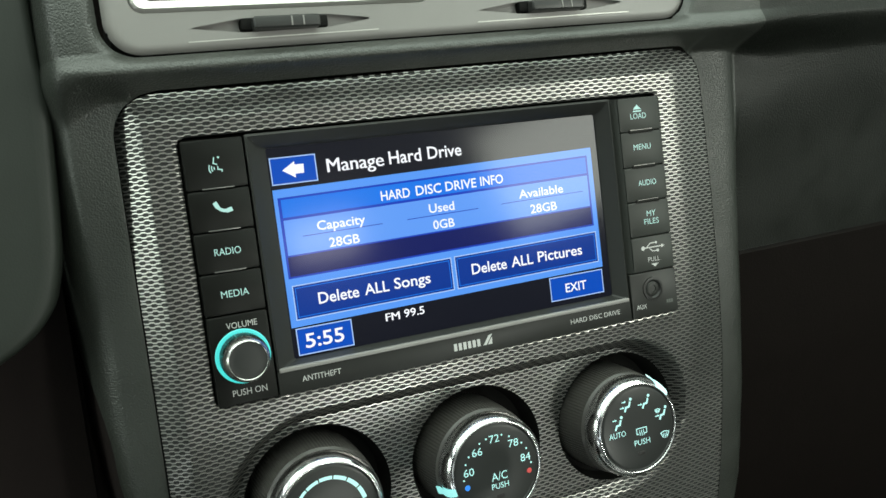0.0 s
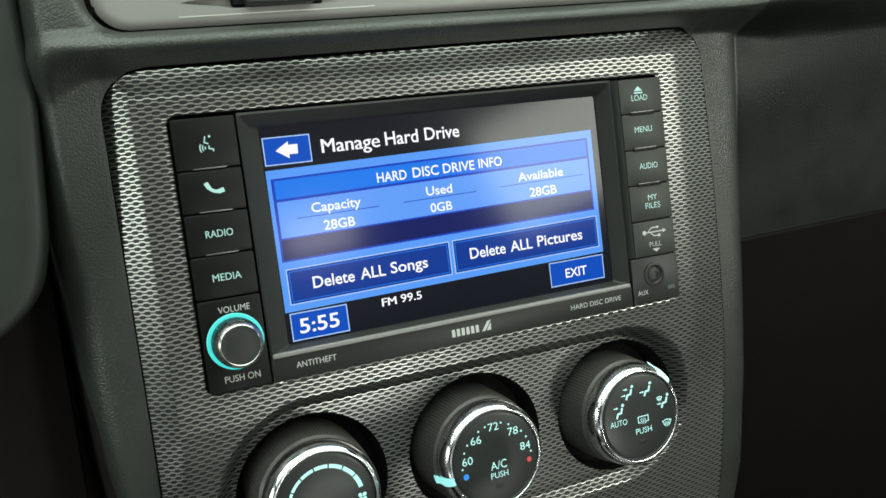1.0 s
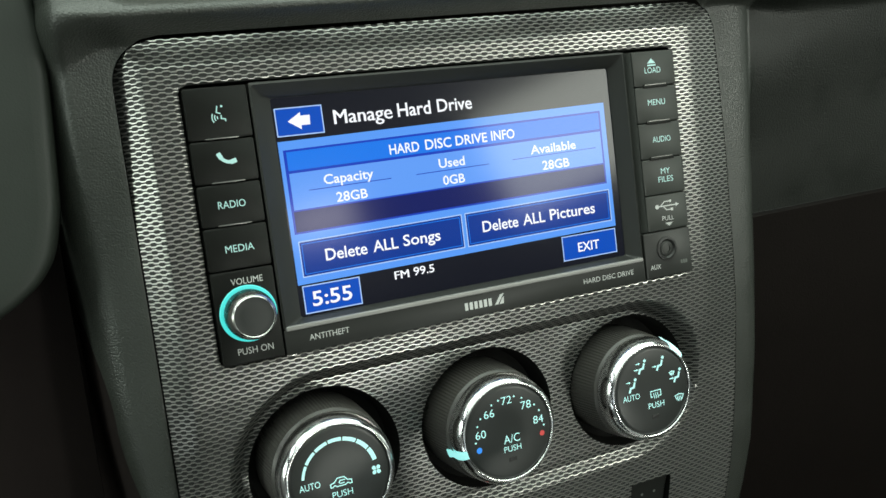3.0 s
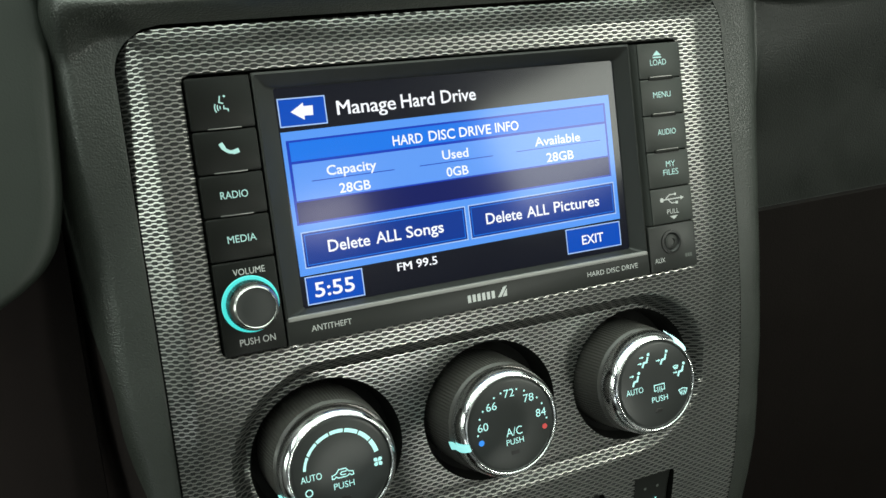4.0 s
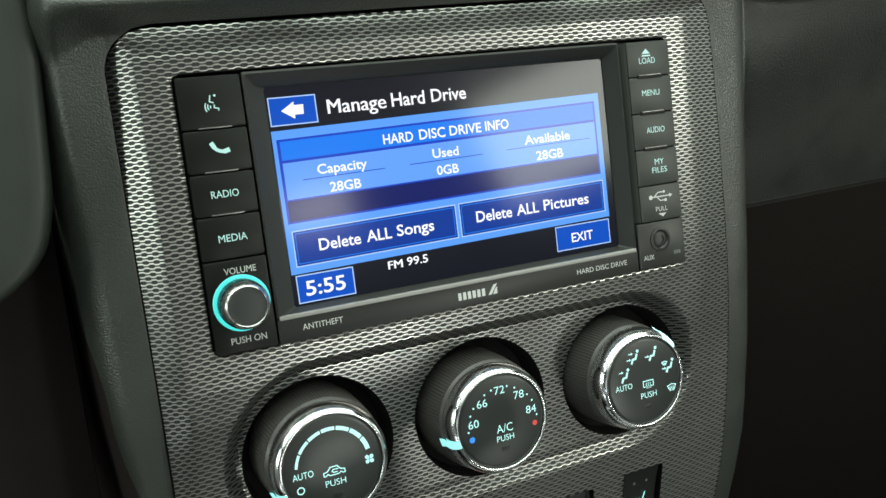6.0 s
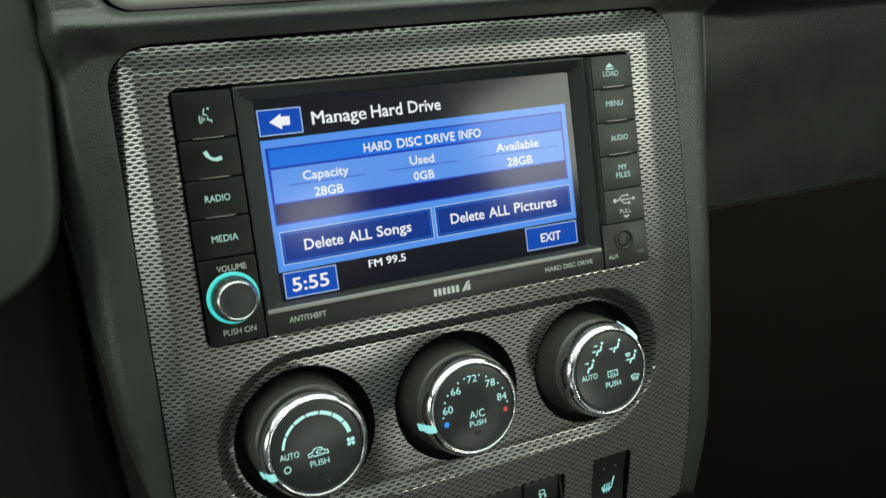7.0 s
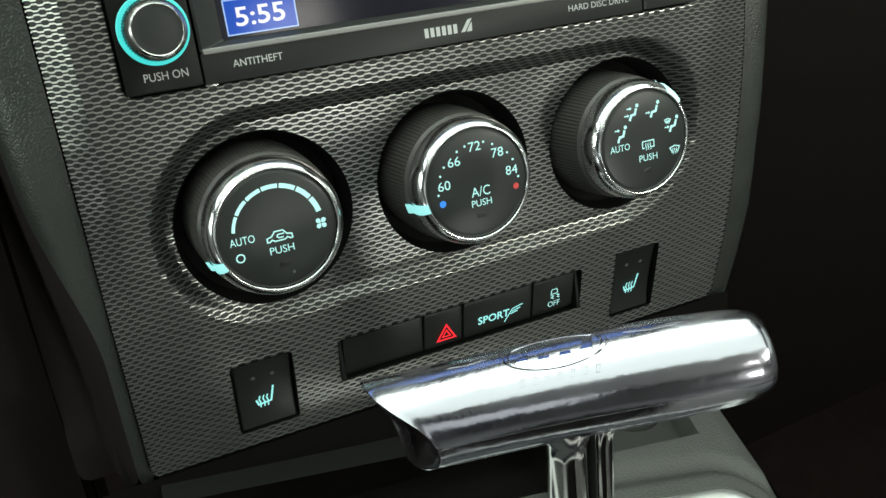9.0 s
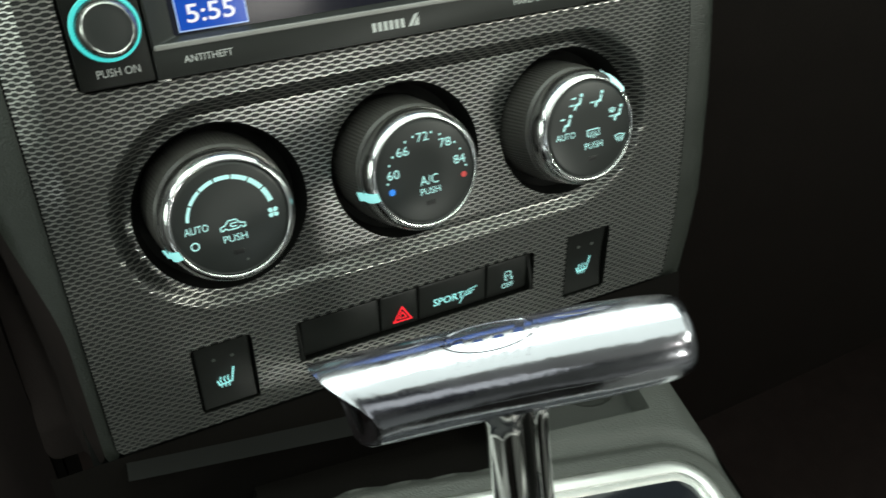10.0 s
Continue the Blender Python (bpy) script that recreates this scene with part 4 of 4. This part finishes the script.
# ---- switches under the knobs ----
def build_switches():
    bank = thing("switch_bank", (3, 28, -163), "black switch bank with hazard, sport and traction buttons", "switch panel")
    yb = 29.0
    part("backing", *box(-52, 58, yb + 4, yb + 16, -173, -152.5), GAP, bank)

    def y_of(z):
        return smooth_spine(z) + 1.6

    def key(x0, x1):
        rings = []
        for inset, dy in ((0, 6), (0, 0.8), (0.3, 0.2), (0.9, 0.0)):
            pts = outline(x0 + inset, x1 - inset, -171.3 + inset, -154.3 - inset, 0.8, 3)
            rings.append([(x, y_of(z) + dy + 0.004 * (z + 163) ** 2, z) for x, z in pts])
        return part("button", *loops(rings, cap_last=True), SWITCH_BLACK, bank)
    part("end_frame", *box(-51.3, -49.4, y_of(-163) - 0.8, y_of(-163) + 8, -172, -153.6, 0.5), RADIO_BLACK, bank)
    part("end_frame", *box(55.4, 57.3, y_of(-163) - 0.8, y_of(-163) + 8, -172, -153.6, 0.5), RADIO_BLACK, bank)
    key(-49.2, -15.7)
    hazard = key(-15.2, 1.8)
    sport = key(2.3, 34.4)
    esc = key(34.9, 55.2)

    def on(name, polys, mat, parent, lift=0.25):
        verts, faces = flat(polys, 0)
        part(name, [(x, y_of(z) - lift, z) for x, y, z in verts], faces, mat, parent, sharp=0)
    tri = [(-9.6, -168.4), (-1.6, -168.4), (-5.6, -161.6)]
    on("hazard_triangle", ribbon(tri, 0.7, True), HAZARD_RED, hazard)
    on("hazard_triangle", ribbon([(-7.3, -167.0), (-3.9, -167.0), (-5.6, -164.1)], 0.5, True), HAZARD_RED, hazard)
    t = writing("legend", "SPORT", 8.8, 23.4, -166.4, -162.8, -0.25, LIT_CYAN, sport, bold=0.02, on=y_of)
    on("sport_stripes", ribbon([(21.2, -168.8), (24.8, -163.4), (29.8, -162.2)], 0.5) + ribbon([(24.6, -164.6), (28.6, -163.7)], 0.5) + ribbon([(23.9, -165.6), (27.4, -164.9)], 0.5), LIT_CYAN, sport)
    writing("legend", "OFF", 42.2, 48.0, -168.3, -165.7, -0.25, LIT_WHITE, esc, on=y_of)
    on("skid_icon", ribbon([(43.6, -161.0), (44.0, -160.0), (46.2, -160.0), (46.6, -161.0), (46.6, -162.2), (43.6, -162.2)], 0.4, True) + ribbon([(43.4, -162.8), (44.8, -163.3), (43.8, -164.0), (45.0, -164.6)], 0.4) + ribbon([(46.2, -162.8), (47.6, -163.3), (46.6, -164.0), (47.8, -164.6)], 0.4), LIT_WHITE, esc)

    def seat_switch(x0, x1, z0, z1, first=None):
        cx, cz = (x0 + x1) / 2, (z0 + z1) / 2
        ob = thing("seat_heater_switch", (cx, 28, cz), "black rocker seat heater switch with lit symbol", "switch", "seat heater switches")
        rings = []
        for s in range(9):
            z = z0 + 0.7 + (z1 - z0 - 1.4) * s / 8
            u = (s / 8 - 0.5) * 2
            y = smooth_spine(z) + 2.6 - 1.4 * u * u
            rings.append([(x0 + 0.8, y + 7, z), (x0 + 0.8, y + 0.6, z), (x0 + 1.5, y, z), (x1 - 1.5, y, z), (x1 - 0.8, y + 0.6, z), (x1 - 0.8, y + 7, z)])
        rock = part("rocker", *loops(rings, closed=False), SWITCH_BLACK, ob, "concave black rocker", sharp=30)
        part("backing", *box(x0 + 0.2, x1 - 0.2, 40, 48, z0 + 0.2, z1 - 0.2), GAP, ob)
        yy = lambda z: smooth_spine(z) + 2.0

        def put(name, polys, mat, lift=0.0):
            verts, faces = flat(polys, 0)
            part(name, [(x, yy(z) - 0.1 - lift, z) for x, y, z in verts], faces, mat, rock, sharp=0)
        x, z = cx - 0.4, cz - 2.2
        put("seat_icon", ribbon([(x + 3.6, z + 4.2), (x + 2.2, z - 2.4), (x - 2.6, z - 3.0), (x - 3.4, z - 0.6)], 0.75), LIT_CYAN)
        put("heat_waves", [q for i in (-1.6, -0.1, 1.3) for q in ribbon([(x + i - 0.4, z - 4.4), (x + i - 0.2, z - 2.2), (x + i - 0.7, z - 0.6), (x + i - 0.2, z + 1.0)], 0.55)], LIT_CYAN, 0.05)
        for d in (-3.6, 3.6):
            put("lamp_dot", [circle(cx + d, z1 - 8.0, 0.8, 12)], PRINT_DIM)
        put("lower_edge", ribbon([(x0 + 6.5, z0 + 2.0), (x1 - 3.5, z0 + 2.0)], 0.3), PRINT_DIM)
        return ob
    seat_switch(*SEAT_L[:4])
    seat_switch(*SEAT_R[:4])


build_switches()


# ---- console and gear lever ----
EX, EY, EN = Vector((0.9871, 0.0, -0.1602)), Vector((0.0793, 0.8688, 0.4887)), Vector((0.1392, -0.4951, 0.8576))
CORNER = Vector((107.0, 17.0, -243.0))


def on_console(u, v, h):
    return tuple(CORNER + u * EX + v * EY + h * EN)


def gate_sdf(u, v):
    a = radians(-4.5)
    du, dv = u + 55, v + 18
    p, q = du * math.cos(a) + dv * math.sin(a), -du * math.sin(a) + dv * math.cos(a)
    return rr(p, q, -125, 76, -140, 0, 30)


def build_console():
    console = thing("centre_console", tuple(CORNER), "dark grey plastic centre console with small tray", "console", kind="structure")
    TRAY = (-62, 0.0, -4.5, 20, 3)

    def height(u, v, h=0):
        y = 0.0
        if u > 12:
            y -= 0.02 * (u - 12) ** 2
        y -= 10.0 * step(0.0, 2.4, -rr(u, v, *TRAY))
        g = gate_sdf(u, v)
        y -= 26 * step(-66, -72, u) * step(1.0, 6.0, g)
        y -= 2.2 * step(9, 2, g) * step(-4, 0.0, g)
        y += 1.6 * step(0, -3.5, g)
        return on_console(u, v, y)
    xs = spread((-186, -80, 1.8), (-80, -56, 1.5), (-56, -6, 2.5), (-6, 20.4, 1.2))
    zs = spread((-460, -170, 10), (-170, -140, 2.5), (-140, -70, 5), (-70, 40, 1.6))
    # Faces beside the gate and in the tray get darker materials for shade
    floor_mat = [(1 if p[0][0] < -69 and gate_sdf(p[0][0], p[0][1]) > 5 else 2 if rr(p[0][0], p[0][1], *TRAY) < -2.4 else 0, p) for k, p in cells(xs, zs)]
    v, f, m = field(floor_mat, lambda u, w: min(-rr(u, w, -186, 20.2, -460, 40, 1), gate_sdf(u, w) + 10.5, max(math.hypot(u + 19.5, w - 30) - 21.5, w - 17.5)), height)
    part("top", v, f, [CONSOLE_GREY, DASH_LOWER, TRAY_SHADE], console, mat_index=m, sharp=50)
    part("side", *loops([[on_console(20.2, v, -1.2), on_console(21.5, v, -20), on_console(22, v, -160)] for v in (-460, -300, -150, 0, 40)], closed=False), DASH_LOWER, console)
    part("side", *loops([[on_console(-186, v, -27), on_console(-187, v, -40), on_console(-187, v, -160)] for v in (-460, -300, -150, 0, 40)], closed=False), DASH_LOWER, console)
    cup = [[on_console(-19.5 + r * math.cos(a / 24 * math.pi), 30 + r * math.sin(a / 24 * math.pi), h) for a in range(48)] for r, h in ((21.8, -9.8), (21.0, -10.3), (20.0, -13), (14.0, -14.5), (0.5, -15))]
    part("cup_recess", *loops(cup, cap_last=True), TRAY_SHADE, console, "shallow round pocket in the tray")
    marks = ((-30.0, -28.2, -6.6, -1.6), (-27.4, -25.4, -5.6, -2.2), (-24.6, -23.0, -5.2, -2.2), (-22.2, -20.4, -5.0, -2.0), (-19.6, -17.8, -5.0, -2.0), (-17.2, -15.4, -4.6, -1.4))
    for u0, u1, h0, h1 in marks:
        part("printed_bar", [on_console(u, 17.2 + 0.24 * (h + 10), h) for u, h in ((u0, h0), (u1, h0), (u1, h1), (u0, h1))], [[0, 1, 2, 3]], PRINT_GREY, console, "unreadable white print", sharp=0)
    part("cubby", *loops([[on_console(-236, 14, 0), on_console(-64, 14, 0)], [on_console(-236, 60, 4), on_console(-64, 60, 4)], [on_console(-236, 60, 70), on_console(-64, 60, 70)]], closed=False), GAP, console, "dark storage cubby")

    gate = thing("shifter_gate", on_console(-80, -60, 0), "silver ringed gear gate with gloss black centre", "gear gate")

    def loop_at(inset, h, n=14):
        a = radians(-4.5)
        pts = outline(-125 + inset, 76 - inset, -140 + inset, -inset, max(4, 32 - inset), n)
        return [on_console(-55 + p * math.cos(a) - q * math.sin(a), -18 + p * math.sin(a) + q * math.cos(a), h) for p, q in pts]
    part("surround", *loops([loop_at(9.8, 1.4), loop_at(10.6, 2.0), loop_at(11.2, 1.0)]), CONSOLE_RING, gate)
    part("silver_ring", *loops([loop_at(11.2, 0.6), loop_at(11.5, 2.0), loop_at(12.2, 2.5), loop_at(15.4, 2.6), loop_at(17.0, 2.0), loop_at(17.4, 1.2)]), SILVER_RING, gate, "bright smooth silver ring")
    part("knurled_strip", *loops([loop_at(17.2, 1.2), loop_at(18.0, 1.35), loop_at(19.8, 1.0), loop_at(20.8, 0.2)]), SILVER_KNURL, gate, "finely knurled silver strip")
    part("gate_plate", *loops([loop_at(20.4, 0.4), loop_at(23, 0.0), loop_at(60, 0.0)], cap_last=True), GLOSS_BLACK, gate, "gloss black plate")


def build_lever():
    lever = thing("gear_lever", on_console(-128, -60, 0), "polished chrome T-handle gear lever on console", "gear lever")
    a, b = Vector((-64.0, -62.0, -144.0)), Vector((32.0, -105.2, -134.6))
    d = (b - a).normalized()
    up = (EN - d * EN.dot(d)).normalized()
    side = d.cross(up)          # towards the seats
    length = (b - a).length

    # the slanted end: how far its rim is cut back, by the angle round the bar
    CUT_AT = (-90, -75, -60, -45, -30, -15, 0, 15, 30, 45, 60, 75, 90, 105, 135, 180, 210, 225, 240, 255, 270)
    CUT = (2.5, 3.8, 5.8, 8.6, 11.4, 13.4, 14.5, 14.6, 13.2, 10.6, 6.8, 3.2, 0.0, -2.4, -4.4, -4.6, -2.2, -0.2, 1.0, 1.7, 2.5)

    def bow(s):
        """The bar arches a little between its ends."""
        return 1.5 * math.sin(math.pi * min(1, max(0, s / length))) - 0.4

    def section(s, ru, rw, cut=0.0, fold=1.0):
        """A rounded bar in two halves: a broad upper shell over a slimmer lower one, with a fine parting line between them."""
        ring, k = [], min(1, max(0, s / length))
        part_at = 0.24
        stops = [-math.pi / 2, -0.5, part_at - 0.10, part_at - 0.05, part_at - 0.015, part_at, part_at + 0.03, 0.6, math.pi / 2]
        half = []
        for (t0, t1), m in zip(zip(stops, stops[1:]), (22, 16, 4, 6, 4, 4, 12, 26)):
            half += [t0 + (t1 - t0) * i / m for i in range(m)]
        for t in half + [math.pi / 2] + [math.pi - t for t in half[:0:-1]]:
            c, q = math.cos(t), math.sin(t)
            e = 0.94 if q > 0 else 1.0
            x, z = rw * math.copysign(abs(c) ** e, c), ru * math.copysign(abs(q) ** e, q)
            lower = step(part_at, part_at - 0.05, t if t < math.pi / 2 else math.pi - t)
            if z < 0:
                z *= 0.97 - 0.09 * k
            x *= 1 - fold * (0.03 * lower - 0.05 * step(-0.50, -0.62, q) * step(-0.9, -0.7, q))
            slant = float(np.interp(math.degrees(t) + (360 if t < -1.58 else 0), CUT_AT, CUT))
            ring.append(tuple(a + d * (s + cut * slant) + side * x + up * (z + bow(s))))
        return ring
    rows = [section(p, 14.2 * k, 13.6 * k, c, fold=0.0) for p, k, c in ((5.2, 0.25, 0.45), (4.6, 0.50, 0.62), (3.4, 0.72, 0.78), (1.9, 0.87, 0.90), (0.7, 0.935, 0.96), (0.15, 0.962, 0.985), (0.0, 0.98, 1.0), (0.3, 0.994, 1.0))]
    rows += [section(s, 14.0 + 0.5 * math.sin(s / 90 * math.pi), 13.4, (1 - s / 48) ** 1.3 if s < 48 else 0.0, fold=min(1.0, s / 8)) for s in (1.0, 3, 6, 10, 16, 24, 32, 40, 48, 56, 64, 72, 80)]
    rows += [section(length - 12, 13.4, 12.8), section(length - 6, 12.8, 12.2, fold=0.7), section(length - 3.0, 12.0, 11.4, fold=0.4), section(length - 1.2, 11.0, 10.4, fold=0.2), section(length - 0.3, 9.6, 9.2, fold=0), section(length, 7.8, 7.6, fold=0)]
    handle = part("handle", *loops(rows, cap_first=True, cap_last=True), CHROME_WORN, lever, "polished metal T-handle", sharp=40)

    def relief(s, w, lift=0.0):
        k = math.sqrt(max(0.05, 1 - (w / 13.6) ** 2))
        return tuple(a + d * s + side * w + up * (14.4 * k + lift + bow(s)))

    def raised(name, rim):
        """A low plain shape standing on the handle's upper face."""
        c = (sum(p[0] for p in rim) / len(rim), sum(p[1] for p in rim) / len(rim))
        grow = lambda k, lift: [relief(c[0] + (p - c[0]) * k, c[1] + (q - c[1]) * k, lift) for p, q in rim]
        part(name, *loops([grow(1.15, -0.4), grow(1.0, 0.06), grow(0.72, 0.3)], cap_last=True), CHROME_WORN, handle, sharp=25)

    mid = 50
    oval = [(mid + 13.6 * math.cos(t / 36 * 2 * math.pi), -2.6 + 6.0 * math.sin(t / 36 * 2 * math.pi)) for t in range(36)]
    part("relief_oval", *loops([[relief(mid + (s - mid) * k, -2.6 + (w + 2.6) * k, h) for s, w in oval] for k, h in ((1.07, -0.4), (1.0, 0.55), (0.94, 0.55), (0.86, -0.4))]), CHROME_WORN, handle, sharp=25)
    for s in (-8.6, -2.9, 2.8, 8.5):
        h = 3.6 if abs(s) < 5 else 2.7
        raised("relief_bar", [(mid + s - 1.2, -2.6 - h), (mid + s + 2.6, -2.6 - h), (mid + s + 1.2, -2.6 + h), (mid + s - 2.6, -2.6 + h)])
    for i in range(7):
        raised("relief_mark", [(mid - 10.4 + i * 3.3, 4.2), (mid - 9.2 + i * 3.3, 4.2), (mid - 9.8 + i * 3.3, 6.6), (mid - 11.0 + i * 3.3, 6.6)])
    for s0, s1 in ((20, 33), (68, 84)):
        raised("relief_streak", [(s0, -4.2), ((s0 + s1) / 2, -5.2), (s1, -4.4), ((s0 + s1) / 2, -3.6)])
    # stem of two rounded posts with a web between
    top, foot = a + d * 53.4 - up * 8, Vector((-6.0, -64.0, -222.0))
    axis = (foot - top).normalized()
    fwd = d.cross(axis).normalized()
    lat = axis.cross(fwd).normalized()
    if lat.dot(d) < 0:
        lat = -lat

    def post(offset, r, n=24):
        return loops([[tuple(top + axis * s + lat * (offset * j + k * r * math.cos(2 * math.pi * i / n)) + fwd * (k * r * 1.3 * math.sin(2 * math.pi * i / n))) for i in range(n)] for s, k, j in ((-3, 1.5, 1.2), (3, 1.4, 1.15), (7, 1.2, 1.06), (10, 1.06, 1.02), (14, 1.0, 1.0), (40, 1.0, 1.0), ((foot - top).length, 1.05, 1.05))])
    part("post", *post(-3.6, 6.4), CHROME_DARK, lever, "chrome post", sharp=60)
    part("post", *post(6.6, 3.4), CHROME_DARK, lever, "chrome post", sharp=60)
    part("web", *post(3.6, 2.4), RADIO_BLACK, lever, "dark groove between the posts", sharp=60)


build_console()
build_lever()


# ---- plain cabin that closes the place ----
def cabin_box(name, x0, x1, y0, y1, z0, z1, mat, label, category):
    v, f = box(x0 * 1000, x1 * 1000, y0 * 1000, y1 * 1000, z0 * 1000, z1 * 1000)
    me = bpy.data.meshes.new(name)
    me.from_pydata([(a / 1000, b / 1000, c / 1000) for a, b, c in v], [], f)
    me.materials.append(mat)
    return tagged(new(name, me), label, category, kind="structure")


cabin_box("floor", -1.02, 0.80, -1.9, 1.0, -0.05, 0.0, CARPET, "dark carpeted car floor", "floor")
cabin_box("wall_left", -1.02, -0.96, -1.9, 1.0, 0.0, 0.58, TRIM_DARK, "dark lower door trim", "wall")
cabin_box("wall_right", 0.76, 0.82, -1.9, 1.0, 0.0, 0.70, TRIM_DARK, "dark door trim", "wall")
cabin_box("wall_back", -0.80, 0.80, -1.96, -1.9, 0.0, 1.26, TRIM_DARK, "dark rear cabin trim", "wall")
cabin_box("wall_front", -0.80, 0.80, 0.55, 0.61, 0.0, 0.80, DASH_LOWER, "dark firewall trim", "wall")
cabin_box("ceiling", -0.80, 0.80, -1.9, 0.2, 1.26, 1.30, HEADLINER, "light grey headliner", "ceiling")
# Unseen block added so the handle's lower half mirrors something grey
cabin_box("reflector_block", -0.80, 0.76, -1.9, -0.50, 0.0, 0.26, REFLECTOR_GREY, "unseen grey block added to brighten the handle from below", "floor")
